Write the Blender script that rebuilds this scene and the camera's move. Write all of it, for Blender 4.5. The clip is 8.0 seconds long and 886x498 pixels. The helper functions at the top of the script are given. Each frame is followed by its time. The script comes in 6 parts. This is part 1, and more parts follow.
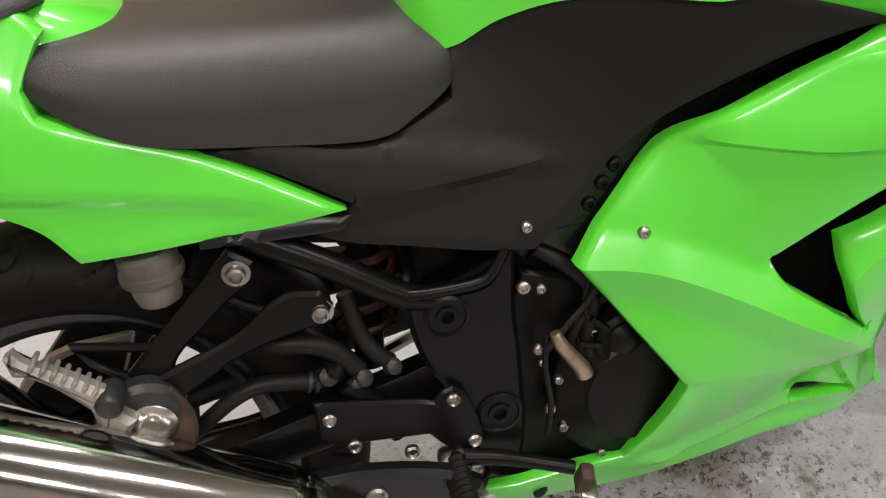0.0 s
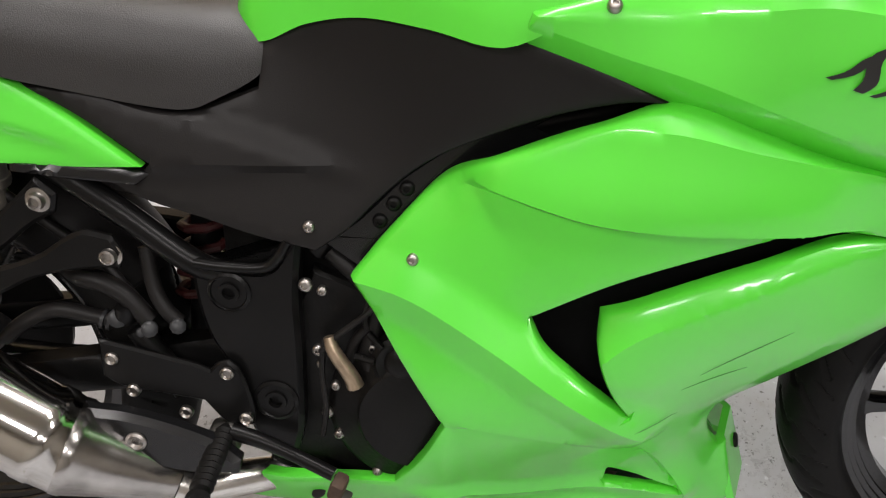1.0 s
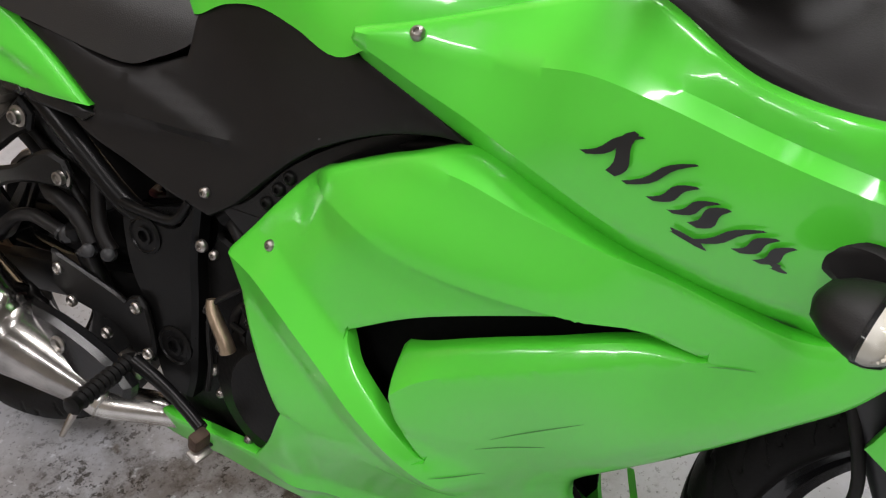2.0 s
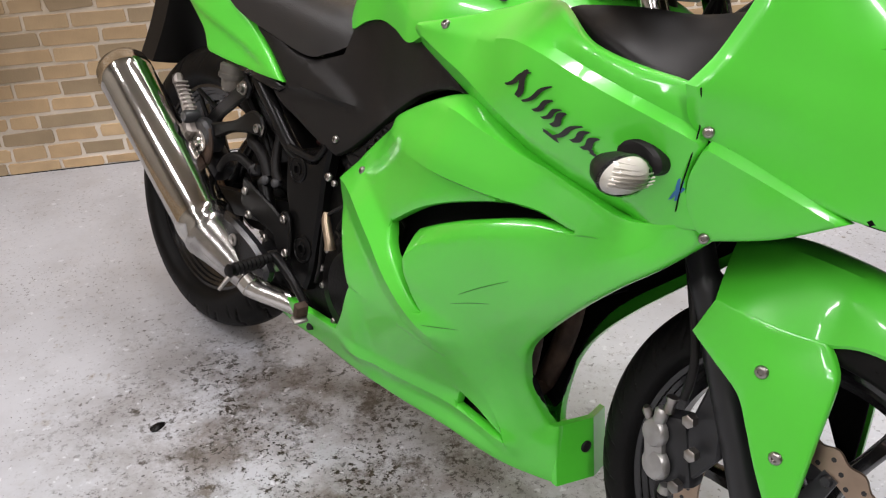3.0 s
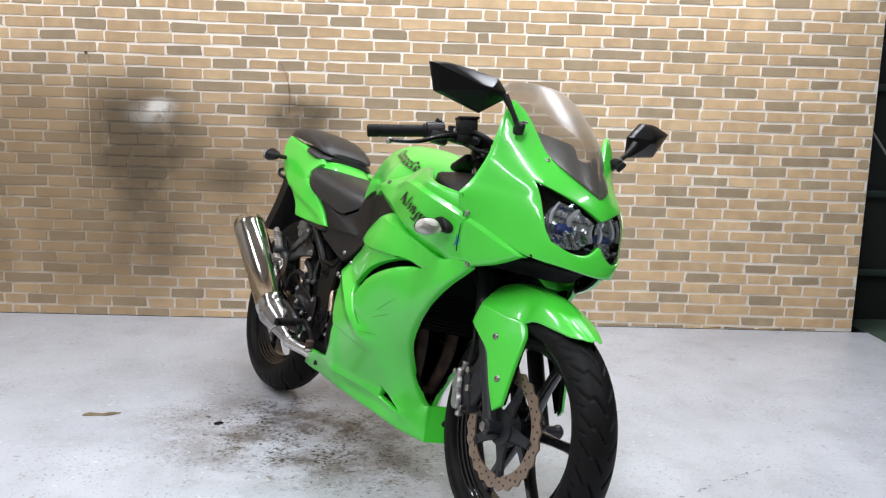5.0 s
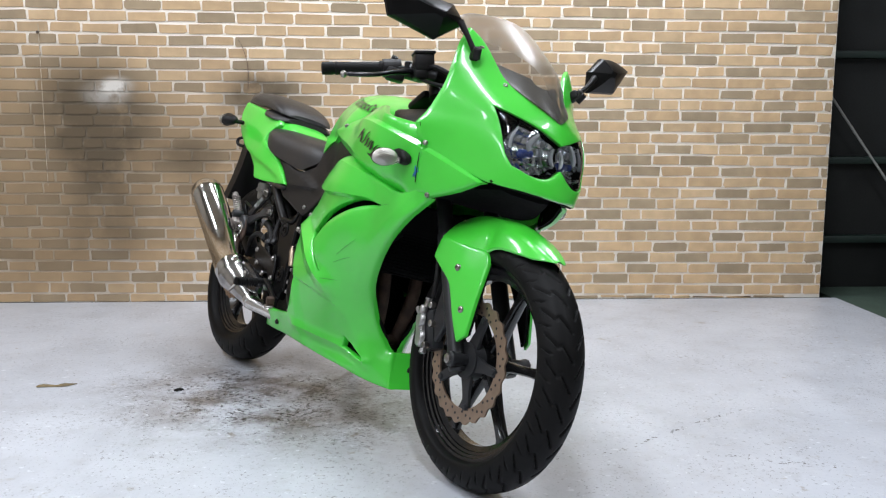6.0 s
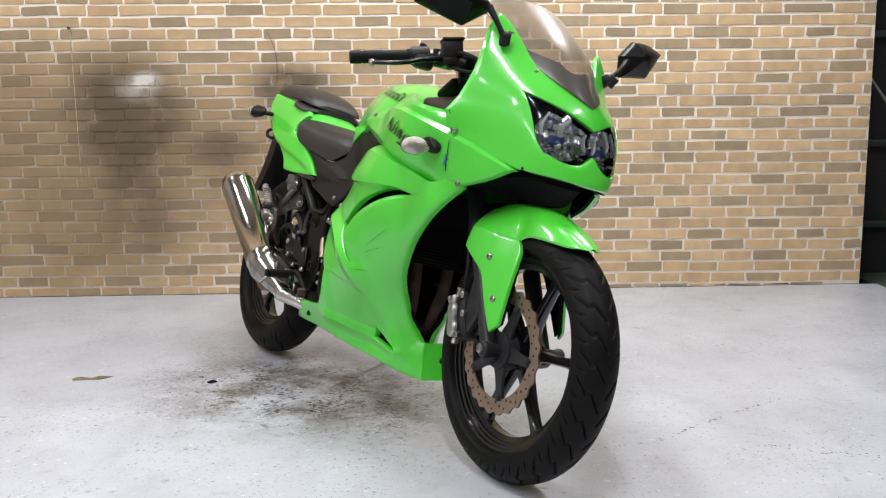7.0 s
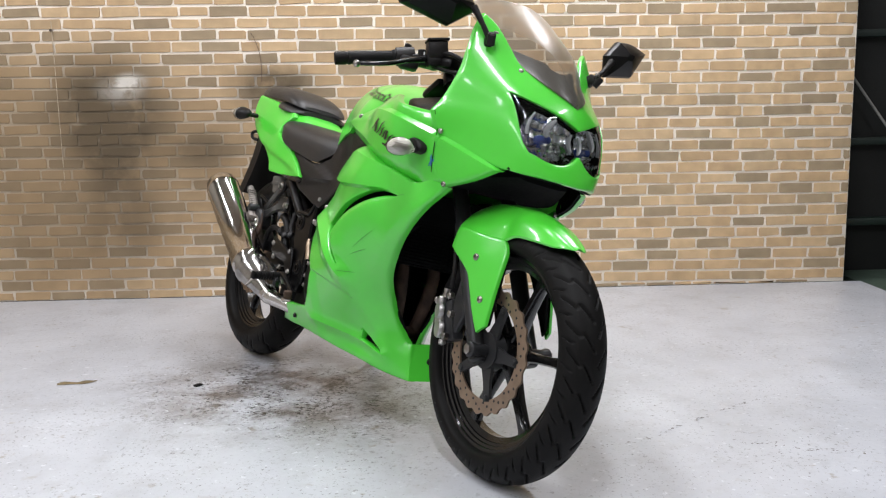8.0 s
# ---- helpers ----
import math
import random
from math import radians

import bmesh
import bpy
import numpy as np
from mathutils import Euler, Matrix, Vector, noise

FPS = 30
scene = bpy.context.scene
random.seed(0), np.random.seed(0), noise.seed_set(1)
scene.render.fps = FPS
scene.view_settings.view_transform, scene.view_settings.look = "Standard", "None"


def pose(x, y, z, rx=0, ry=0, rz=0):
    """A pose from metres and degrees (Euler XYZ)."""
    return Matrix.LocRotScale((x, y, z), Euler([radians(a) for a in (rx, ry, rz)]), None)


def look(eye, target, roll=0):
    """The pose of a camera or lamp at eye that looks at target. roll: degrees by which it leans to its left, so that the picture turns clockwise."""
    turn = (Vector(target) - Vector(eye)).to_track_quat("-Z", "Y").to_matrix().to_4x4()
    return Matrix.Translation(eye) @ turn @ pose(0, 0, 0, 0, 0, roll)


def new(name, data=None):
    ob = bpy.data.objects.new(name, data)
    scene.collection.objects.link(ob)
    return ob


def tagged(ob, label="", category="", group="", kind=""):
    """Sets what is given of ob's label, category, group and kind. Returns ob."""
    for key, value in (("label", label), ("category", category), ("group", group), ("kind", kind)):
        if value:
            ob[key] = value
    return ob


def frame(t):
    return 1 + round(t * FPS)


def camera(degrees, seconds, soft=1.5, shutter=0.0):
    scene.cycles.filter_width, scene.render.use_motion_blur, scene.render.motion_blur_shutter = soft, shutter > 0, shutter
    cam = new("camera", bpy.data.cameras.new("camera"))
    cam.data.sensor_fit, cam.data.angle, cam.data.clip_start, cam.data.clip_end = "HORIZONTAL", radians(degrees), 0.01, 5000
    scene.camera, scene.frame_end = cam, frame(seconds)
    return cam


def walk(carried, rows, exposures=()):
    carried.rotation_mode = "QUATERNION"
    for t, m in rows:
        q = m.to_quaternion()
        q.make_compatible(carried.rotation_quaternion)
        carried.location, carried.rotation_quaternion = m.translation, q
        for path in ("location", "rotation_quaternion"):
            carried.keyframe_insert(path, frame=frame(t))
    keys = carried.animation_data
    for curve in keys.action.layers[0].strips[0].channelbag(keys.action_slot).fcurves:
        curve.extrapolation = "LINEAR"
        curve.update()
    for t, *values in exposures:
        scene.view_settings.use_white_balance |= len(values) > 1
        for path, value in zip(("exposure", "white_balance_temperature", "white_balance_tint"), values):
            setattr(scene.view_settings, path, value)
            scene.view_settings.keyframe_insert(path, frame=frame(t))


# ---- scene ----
from mathutils import geometry
from mathutils.bvhtree import BVHTree

# ---- camera ----
cam = camera(53.8, 8.0, 1.2)
PATH = [
    (0, (-0.856, -1.564, 1.175), (0.456, -1.004, -0.226), -6.53),
    (0.5, (-0.823, -1.797, 1.181), (0.388, -1.032, -0.214), -5.18),
    (1, (-0.704, -1.930, 1.154), (0.466, -1.001, -0.176), -2.35),
    (1.5, (-0.530, -2.020, 1.161), (0.548, -0.998, -0.179), -2.03),
    (2, (-0.390, -2.199, 1.142), (0.327, -0.856, -0.155), -2.88),
    (2.2, (-0.355, -2.282, 1.149), (0.263, -0.835, -0.086), -2.82),
    (3.3, (-0.303, -2.983, 1.163), (-0.064, -1.212, 0.265), -1.37),
    (3.5, (-0.280, -3.124, 1.182), (-0.068, -1.305, 0.378), -0.09),
    (4, (-0.281, -3.486, 1.171), (-0.051, -1.587, 0.587), 2.99),
    (4.5, (-0.188, -3.853, 1.168), (-0.077, -1.922, 0.662), 2.64),
    (5, (0.011, -4.067, 1.065), (0.042, -2.097, 0.723), 1.57),
    (5.2, (0.024, -4.084, 0.994), (0.090, -2.119, 0.625), 0.91),
    (6.3, (0.047, -4.024, 0.841), (0.165, -2.047, 0.562), -0.37),
    (6.5, (0.046, -4.011, 0.843), (0.209, -2.045, 0.515), -0.94),
    (7, (0.044, -4.027, 0.842), (0.067, -2.052, 0.526), -0.79),
    (7.5, (0.043, -4.022, 0.840), (0.094, -2.046, 0.532), -1.05),
    (8, (0.044, -4.024, 0.842), (0.098, -2.050, 0.527), -1.09),
]
EXPOSURES = [(0.0, -0.27, 6900, 10), (1.0, -0.17, 6700, 10), (1.5, -0.52, 6500, 10), (2.2, -0.49, 6550, 11), (3.3, -0.25, 6550, 12), (4.5, -0.13, 6600, 12), (5.0, -0.15, 5950, 8), (6.5, -0.18, 5850, 7), (7.0, -0.16, 6250, 9), (8.0, -0.20, 6200, 9)]
walk(cam, [(t, look(eye, target, roll)) for t, eye, target, roll in PATH], EXPOSURES)

# ---- world and lights ----
world = bpy.data.worlds.new("room_air")
scene.world = world
world.use_nodes = True
world.node_tree.nodes["Background"].inputs[0].default_value = (0.9, 0.95, 1.0, 1)
world.node_tree.nodes["Background"].inputs[1].default_value = 0.01

TUBES = [(-1.9, -1.2), (-1.9, -3.2), (0.1, -1.2), (0.1, -3.2), (1.30, -0.75), (2.1, -3.2), (-1.9, -5.2)]
CEIL = 2.75
for lx, ly in TUBES:
    lamp = bpy.data.lights.new("tube_light", "AREA")
    lamp.shape, lamp.size, lamp.size_y = "RECTANGLE", 0.18, 1.2
    lamp.energy, lamp.color = 39.0, (1.0, 0.972, 0.982)
    new("tube_light", lamp).matrix_world = pose(lx, ly, CEIL - 0.095, 0, 0, 0)


# ---- materials ----
def material(name, color, rough=0.5, metal=0.0, coat=0.0, vary=0.15, scale=8.0, grain=120.0, bump=0.1, spec=0.5, rough_vary=0.15, stain=None, coat_rough=0.035):
    m = bpy.data.materials.new(name)
    m.use_nodes = True
    nt = m.node_tree
    n, l = nt.nodes, nt.links
    b = n["Principled BSDF"]
    tc = n.new("ShaderNodeTexCoord")
    big = n.new("ShaderNodeTexNoise")
    big.inputs["Scale"].default_value, big.inputs["Detail"].default_value = scale, 6
    fine = n.new("ShaderNodeTexNoise")
    fine.inputs["Scale"].default_value, fine.inputs["Detail"].default_value = grain, 3
    l.new(tc.outputs["Object"], big.inputs["Vector"])
    l.new(tc.outputs["Object"], fine.inputs["Vector"])
    ramp = n.new("ShaderNodeValToRGB")
    lo = [c * (1 - vary) for c in color]
    hi = [min(1, c * (1 + vary)) for c in color]
    ramp.color_ramp.elements[0].position, ramp.color_ramp.elements[1].position = 0.3, 0.7
    ramp.color_ramp.elements[0].color, ramp.color_ramp.elements[1].color = (*lo, 1), (*hi, 1)
    l.new(big.outputs["Fac"], ramp.inputs["Fac"])
    out = ramp.outputs["Color"]
    if stain:
        mask = n.new("ShaderNodeTexNoise")
        mask.inputs["Scale"].default_value, mask.inputs["Detail"].default_value, mask.inputs["Roughness"].default_value = stain[1], 9, 0.65
        l.new(tc.outputs["Object"], mask.inputs["Vector"])
        cut = n.new("ShaderNodeMapRange")
        cut.inputs[1].default_value, cut.inputs[2].default_value = stain[2], stain[2] + 0.12
        l.new(mask.outputs["Fac"], cut.inputs[0])
        mix = n.new("ShaderNodeMix")
        mix.data_type = "RGBA"
        l.new(cut.outputs[0], mix.inputs[0])
        l.new(out, mix.inputs[6])
        mix.inputs[7].default_value = (*stain[0], 1)
        out = mix.outputs[2]
    l.new(out, b.inputs["Base Color"])
    rr = n.new("ShaderNodeMapRange")
    rr.inputs[3].default_value, rr.inputs[4].default_value = max(0.02, rough * (1 - rough_vary)), min(1, rough * (1 + rough_vary))
    l.new(fine.outputs["Fac"], rr.inputs[0])
    l.new(rr.outputs[0], b.inputs["Roughness"])
    b.inputs["Metallic"].default_value = metal
    b.inputs["Coat Weight"].default_value = coat
    b.inputs["Coat Roughness"].default_value = coat_rough
    b.inputs["Specular IOR Level"].default_value = spec
    if bump:
        bp = n.new("ShaderNodeBump")
        bp.inputs["Strength"].default_value, bp.inputs["Distance"].default_value = bump, 0.002
        l.new(fine.outputs["Fac"], bp.inputs["Height"])
        l.new(bp.outputs["Normal"], b.inputs["Normal"])
    return m


GREEN = material("lime_green_paint", (0.080, 0.60, 0.037), 0.34, coat=0.75, vary=0.05, scale=5, grain=40, bump=0.006, coat_rough=0.075)
BLACK = material("matt_black_plastic", (0.0098, 0.0090, 0.0088), 0.46, spec=0.20, vary=0.15, scale=6, grain=700, bump=0.1)
GLOSS = material("gloss_black_plastic", (0.006, 0.006, 0.0065), 0.25, spec=0.4, vary=0.2, bump=0.02)
VINYL = material("black_seat_vinyl", (0.019, 0.0180, 0.0178), 0.38, spec=0.5, vary=0.22, scale=7, grain=800, bump=0.30)
RUBBER = material("tyre_rubber", (0.0056, 0.0054, 0.0052), 0.52, spec=0.12, vary=0.25, scale=14, grain=300, bump=0.15)
RIM = material("black_wheel_paint", (0.005, 0.005, 0.0055), 0.24, coat=0.25, vary=0.2, bump=0.02)
CHROME = material("polished_chrome", (0.54, 0.525, 0.50), 0.12, metal=1, vary=0.06, scale=12, bump=0.02)
# Chrome of the silencer cone; a darker tone stands in for its dark reflections.
DIM_CHROME = material("dim_chrome", (0.36, 0.345, 0.33), 0.20, metal=1, vary=0.35, scale=22, grain=160, bump=0.06)
DULL = material("dull_steel", (0.32, 0.30, 0.28), 0.35, metal=1, vary=0.3, scale=30, bump=0.1)
ALLOY = material("cast_alloy", (0.42, 0.41, 0.40), 0.42, metal=0.9, vary=0.2, scale=25, grain=250, bump=0.2)
DISC = material("worn_brake_steel", (0.36, 0.27, 0.20), 0.38, metal=0.9, vary=0.15, scale=30, bump=0.1)
IRON = material("black_engine_metal", (0.004, 0.0038, 0.0036), 0.38, metal=0.0, spec=0.16, vary=0.4, scale=20, grain=180, bump=0.2)
FRAME = material("satin_black_frame", (0.0042, 0.0041, 0.0041), 0.30, spec=0.17, vary=0.2, scale=15, grain=260, bump=0.05)
FORK = material("dark_grey_fork", (0.02, 0.0205, 0.022), 0.4, metal=0.1, spec=0.4, vary=0.15, bump=0.05)
RUST = material("rusty_exhaust", (0.055, 0.033, 0.022), 0.7, metal=0.3, vary=0.5, scale=30, grain=150, bump=0.5)
# Near-black for the shade inside vent, arch and nose; also radiator, gap.
SHADE_BLACK = material("shade_black", (0.004, 0.004, 0.004), 0.85, spec=0.1, vary=0.3, bump=0.1)
CUP = material("milky_plastic", (0.12, 0.108, 0.09), 0.5, vary=0.15, scale=30)
RED = material("red_spring_paint", (0.03, 0.002, 0.002), 0.5, vary=0.2)
BLUE = material("blue_mark", (0.03, 0.16, 0.36), 0.5, vary=0.3)
INK = material("black_lettering", (0.01, 0.01, 0.01), 0.35, vary=0.1, bump=0)
SCUFF = material("dark_scuff", (0.05, 0.28, 0.035), 0.6, vary=0.4)
BRUSHED = material("bright_worn_pipe", (0.62, 0.60, 0.57), 0.24, metal=1, vary=0.18, scale=40, grain=200, bump=0.05)
CAST = material("pale_cast_alloy", (0.33, 0.295, 0.27), 0.5, metal=0.55, vary=0.22, scale=40, grain=300, bump=0.25)
CUP_LID = material("grimy_lid", (0.085, 0.078, 0.066), 0.55, vary=0.3, scale=45, bump=0.2)
BRASSY = material("tarnished_lever", (0.36, 0.28, 0.20), 0.38, metal=0.9, vary=0.3, scale=50, bump=0.15)
WHITE = material("plain_white", (0.80, 0.80, 0.80), 0.3, vary=0.05, bump=0)
SILVER = material("bright_reflector", (0.86, 0.87, 0.88), 0.2, metal=1, vary=0.05, bump=0)


def glass(name, color, rough=0.02, dust=0.0):
    m = bpy.data.materials.new(name)
    m.use_nodes = True
    nt = m.node_tree
    n, l = nt.nodes, nt.links
    n.remove(n["Principled BSDF"])
    tr, gl, mix, fr = n.new("ShaderNodeBsdfTransparent"), n.new("ShaderNodeBsdfGlossy"), n.new("ShaderNodeMixShader"), n.new("ShaderNodeFresnel")
    tr.inputs[0].default_value = (*color, 1)
    gl.inputs["Roughness"].default_value = rough
    fr.inputs[0].default_value = 1.5
    l.new(fr.outputs[0], mix.inputs[0])
    l.new(tr.outputs[0], mix.inputs[1])
    l.new(gl.outputs[0], mix.inputs[2])
    out = mix.outputs[0]
    if dust:
        film, veil = n.new("ShaderNodeBsdfDiffuse"), n.new("ShaderNodeMixShader")
        film.inputs[0].default_value, veil.inputs[0].default_value = (0.46, 0.43, 0.37, 1), dust
        l.new(out, veil.inputs[1])
        l.new(film.outputs[0], veil.inputs[2])
        out = veil.outputs[0]
    l.new(out, n["Material Output"].inputs[0])
    return m


SCREEN = glass("smoked_screen", (0.44, 0.385, 0.30), 0.32, dust=0.13)
CLEAR = glass("clear_lens", (0.93, 0.95, 0.96), 0.02)


# ---- mesh tools ----
def finish(name, verts, faces, mat, parent=None, label="", angle=40):
    me = bpy.data.meshes.new(name)
    me.from_pydata([tuple(v) for v in verts], [], [tuple(f) for f in faces])
    bm = bmesh.new()
    bm.from_mesh(me)
    bmesh.ops.recalc_face_normals(bm, faces=bm.faces)
    bm.to_mesh(me)
    bm.free()
    me.shade_smooth()
    me.set_sharp_from_angle(angle=radians(angle))
    me.materials.append(mat)
    ob = new(name, me)
    if parent:
        ob.parent = parent
    if label:
        ob["label"] = label
    return ob


def part(name, bm, mat, parent=None, label="", angle=40):
    me = bpy.data.meshes.new(name)
    bmesh.ops.recalc_face_normals(bm, faces=bm.faces)
    bm.to_mesh(me)
    bm.free()
    me.shade_smooth()
    me.set_sharp_from_angle(angle=radians(angle))
    me.materials.append(mat)
    ob = new(name, me)
    if parent:
        ob.parent = parent
    if label:
        ob["label"] = label
    return ob


class Geo:
    """A collector of vertices and faces for one mesh."""

    def __init__(self):
        self.v, self.f = [], []

    def add(self, verts, faces):
        k = len(self.v)
        self.v += [tuple(p) for p in verts]
        self.f += [tuple(k + i for i in q) for q in faces]
        return self

    def rings(self, rings, closed=True, caps=True):
        m = len(rings[0])
        faces = []
        for a in range(len(rings) - 1):
            for b in range(m if closed else m - 1):
                c = (b + 1) % m
                faces.append((a * m + b, a * m + c, (a + 1) * m + c, (a + 1) * m + b))
        if caps and closed:
            faces.append(tuple(range(m))[::-1])
            faces.append(tuple((len(rings) - 1) * m + b for b in range(m)))
        return self.add([p for r in rings for p in r], faces)

    def tube(self, pts, r, segs=12, smooth=True, caps=True):
        """A bent round bar through points; r is a number or one for each point."""
        P = [Vector(p) for p in pts]
        R = list(r) if isinstance(r, (list, tuple)) else [r] * len(P)
        if smooth and len(P) > 2:
            Q, S = [], []
            for i in range(len(P) - 1):
                p0, p1, p2, p3 = P[max(i - 1, 0)], P[i], P[i + 1], P[min(i + 2, len(P) - 1)]
                for k in range(6):
                    t = k / 6
                    Q.append(0.5 * (2 * p1 + (p2 - p0) * t + (2 * p0 - 5 * p1 + 4 * p2 - p3) * t * t + (3 * p1 - p0 - 3 * p2 + p3) * t ** 3))
                    S.append(R[i] * (1 - t) + R[i + 1] * t)
            Q.append(P[-1])
            S.append(R[-1])
            P, R = Q, S
        d = (P[1] - P[0]).normalized()
        u = d.orthogonal().normalized()
        rings = []
        for i, p in enumerate(P):
            d = (P[min(i + 1, len(P) - 1)] - P[max(i - 1, 0)]).normalized()
            u = (u - d * u.dot(d)).normalized()
            w = d.cross(u)
            rings.append([p + R[i] * (math.cos(2 * math.pi * k / segs) * u + math.sin(2 * math.pi * k / segs) * w) for k in range(segs)])
        return self.rings(rings, True, caps)

    def turned(self, origin, axis, profile, segs=32, caps=True, squash=1.0, flat=None):
        """A turned piece: profile of (distance along axis, radius)."""
        o, d = Vector(origin), Vector(axis).normalized()
        u = Vector(flat) if flat else d.orthogonal()
        u = (u - d * u.dot(d)).normalized()
        w = d.cross(u)
        rings = [[o + d * s + max(r, 1e-5) * (math.cos(2 * math.pi * k / segs) * u + squash * math.sin(2 * math.pi * k / segs) * w) for k in range(segs)] for s, r in profile]
        return self.rings(rings, True, caps)

    def box(self, m, size, bevel=0.004):
        """A box with bevelled edges at the pose m."""
        bm = bmesh.new()
        bmesh.ops.create_cube(bm, size=1)
        bmesh.ops.scale(bm, vec=size, verts=bm.verts)
        bmesh.ops.bevel(bm, geom=list(bm.edges), offset=min(bevel, 0.45 * min(size)), segments=2, profile=0.5, affect="EDGES")
        bmesh.ops.transform(bm, matrix=m, verts=bm.verts)
        bm.verts.index_update()
        self.add([v.co[:] for v in bm.verts], [[v.index for v in f.verts] for f in bm.faces])
        bm.free()
        return self

    def plate(self, outline, y0, y1, bevel=0.004):
        """A flat plate cut to an outline in (x, z), from y0 to y1, with eased edges."""
        pts = ease(outline, 0.006)
        n = len(pts)
        c = np.array(pts)
        area = sum(c[i][0] * c[(i + 1) % n][1] - c[(i + 1) % n][0] * c[i][1] for i in range(n))
        off = []
        for i in range(n):
            t = c[(i + 1) % n] - c[i - 1]
            nn = np.array((-t[1], t[0])) / (np.hypot(*t) + 1e-9) * (1 if area > 0 else -1)
            off.append(c[i] + nn * bevel)
        s = 1 if y1 > y0 else -1
        rings = [[(p[0], y, p[1]) for p in q] for q, y in ((off, y0), (c, y0 + s * bevel), (c, y1 - s * bevel), (off, y1))]
        return self.rings(rings)

    def done(self, name, mat, parent=None, label="", angle=40):
        return finish(name, self.v, self.f, mat, parent, label, angle)


def ease(outline, step=0.01, corner=38):
    """A closed outline resampled: gentle bends become curves, sharp ones stay corners."""
    p = [np.array(q, float) for q in outline]
    n = len(p)
    sharp = []
    for i in range(n):
        a, b = p[i] - p[i - 1], p[(i + 1) % n] - p[i]
        turn = abs(math.degrees(math.atan2(a[0] * b[1] - a[1] * b[0], a @ b)))
        sharp.append(turn > corner)
    out = []
    for i in range(n):
        p1, p2 = p[i], p[(i + 1) % n]
        t1 = (p2 - p1) if sharp[i] else (p2 - p[i - 1]) * 0.5
        t2 = (p2 - p1) if sharp[(i + 1) % n] else (p[(i + 2) % n] - p1) * 0.5
        d = np.hypot(*(p2 - p1))
        t1 = t1 / (np.hypot(*t1) + 1e-9) * d
        t2 = t2 / (np.hypot(*t2) + 1e-9) * d
        k = max(1, int(round(d / step)))
        for j in range(k):
            t = j / k
            out.append((2 * t ** 3 - 3 * t * t + 1) * p1 + (t ** 3 - 2 * t * t + t) * t1 + (3 * t * t - 2 * t ** 3) * p2 + (t ** 3 - t * t) * t2)
    return [tuple(q) for q in out]


def spline(ctrl, smooth=1e-4):
    """A smooth surface w(u, v) through control rows (u, v, w)."""
    C = np.array(ctrl, float)
    X, val, n = C[:, :2], C[:, 2], len(C)

    def ker(a, b):
        d = np.linalg.norm(a[:, None] - b[None], axis=2) + 1e-9
        return d * d * np.log(d)

    A = np.zeros((n + 3, n + 3))
    A[:n, :n] = ker(X, X) + smooth * np.eye(n)
    A[:n, n], A[:n, n + 1:] = 1, X
    A[n:, :n] = A[:n, n:].T
    w = np.linalg.solve(A, np.r_[val, 0, 0, 0])
    return lambda P: ker(np.atleast_2d(np.asarray(P, float)), X) @ w[:n] + w[n] + np.atleast_2d(np.asarray(P, float)) @ w[n + 1:]


def inside(P, poly):
    poly = np.array(poly)
    a, b = poly, np.roll(poly, -1, 0)
    x, y = P[:, 0][:, None], P[:, 1][:, None]
    cross = ((a[:, 1] > y) != (b[:, 1] > y)) & (x < (b[:, 0] - a[:, 0]) * (y - a[:, 1]) / (b[:, 1] - a[:, 1] + 1e-12) + a[:, 0])
    return cross.sum(1) % 2 == 1


def edge_gap(P, poly, closed=True):
    """Distance of points from an outline."""
    a = np.array(poly, float)
    b = np.roll(a, -1, 0)
    if not closed:
        a, b = a[:-1], b[:-1]
    d = b - a
    t = np.clip(((P[:, None] - a) * d).sum(2) / ((d * d).sum(1) + 1e-12), 0, 1)
    return np.linalg.norm(P[:, None] - (a + t[..., None] * d), axis=2).min(1)


def along(path, step):
    """An open path resampled as a smooth curve."""
    p = np.array(path, float)
    out = []
    for i in range(len(p) - 1):
        p0, p1, p2, p3 = p[max(i - 1, 0)], p[i], p[i + 1], p[min(i + 2, len(p) - 1)]
        k = max(1, int(round(np.hypot(*(p2 - p1)) / step)))
        for j in range(k):
            t = j / k
            out.append(0.5 * (2 * p1 + (p2 - p0) * t + (2 * p0 - 5 * p1 + 4 * p2 - p3) * t * t + (3 * p1 - p0 - 3 * p2 + p3) * t ** 3))
    return np.array(out + [p[-1]])


def beside(path, off):
    """A path moved sideways (up for a path that runs to +u)."""
    p = along(path, 0.01)
    t = np.gradient(p, axis=0)
    n = np.stack([-t[:, 1], t[:, 0]], 1) / (np.linalg.norm(t, axis=1)[:, None] + 1e-9)
    return [tuple(q) for q in p + off * n]


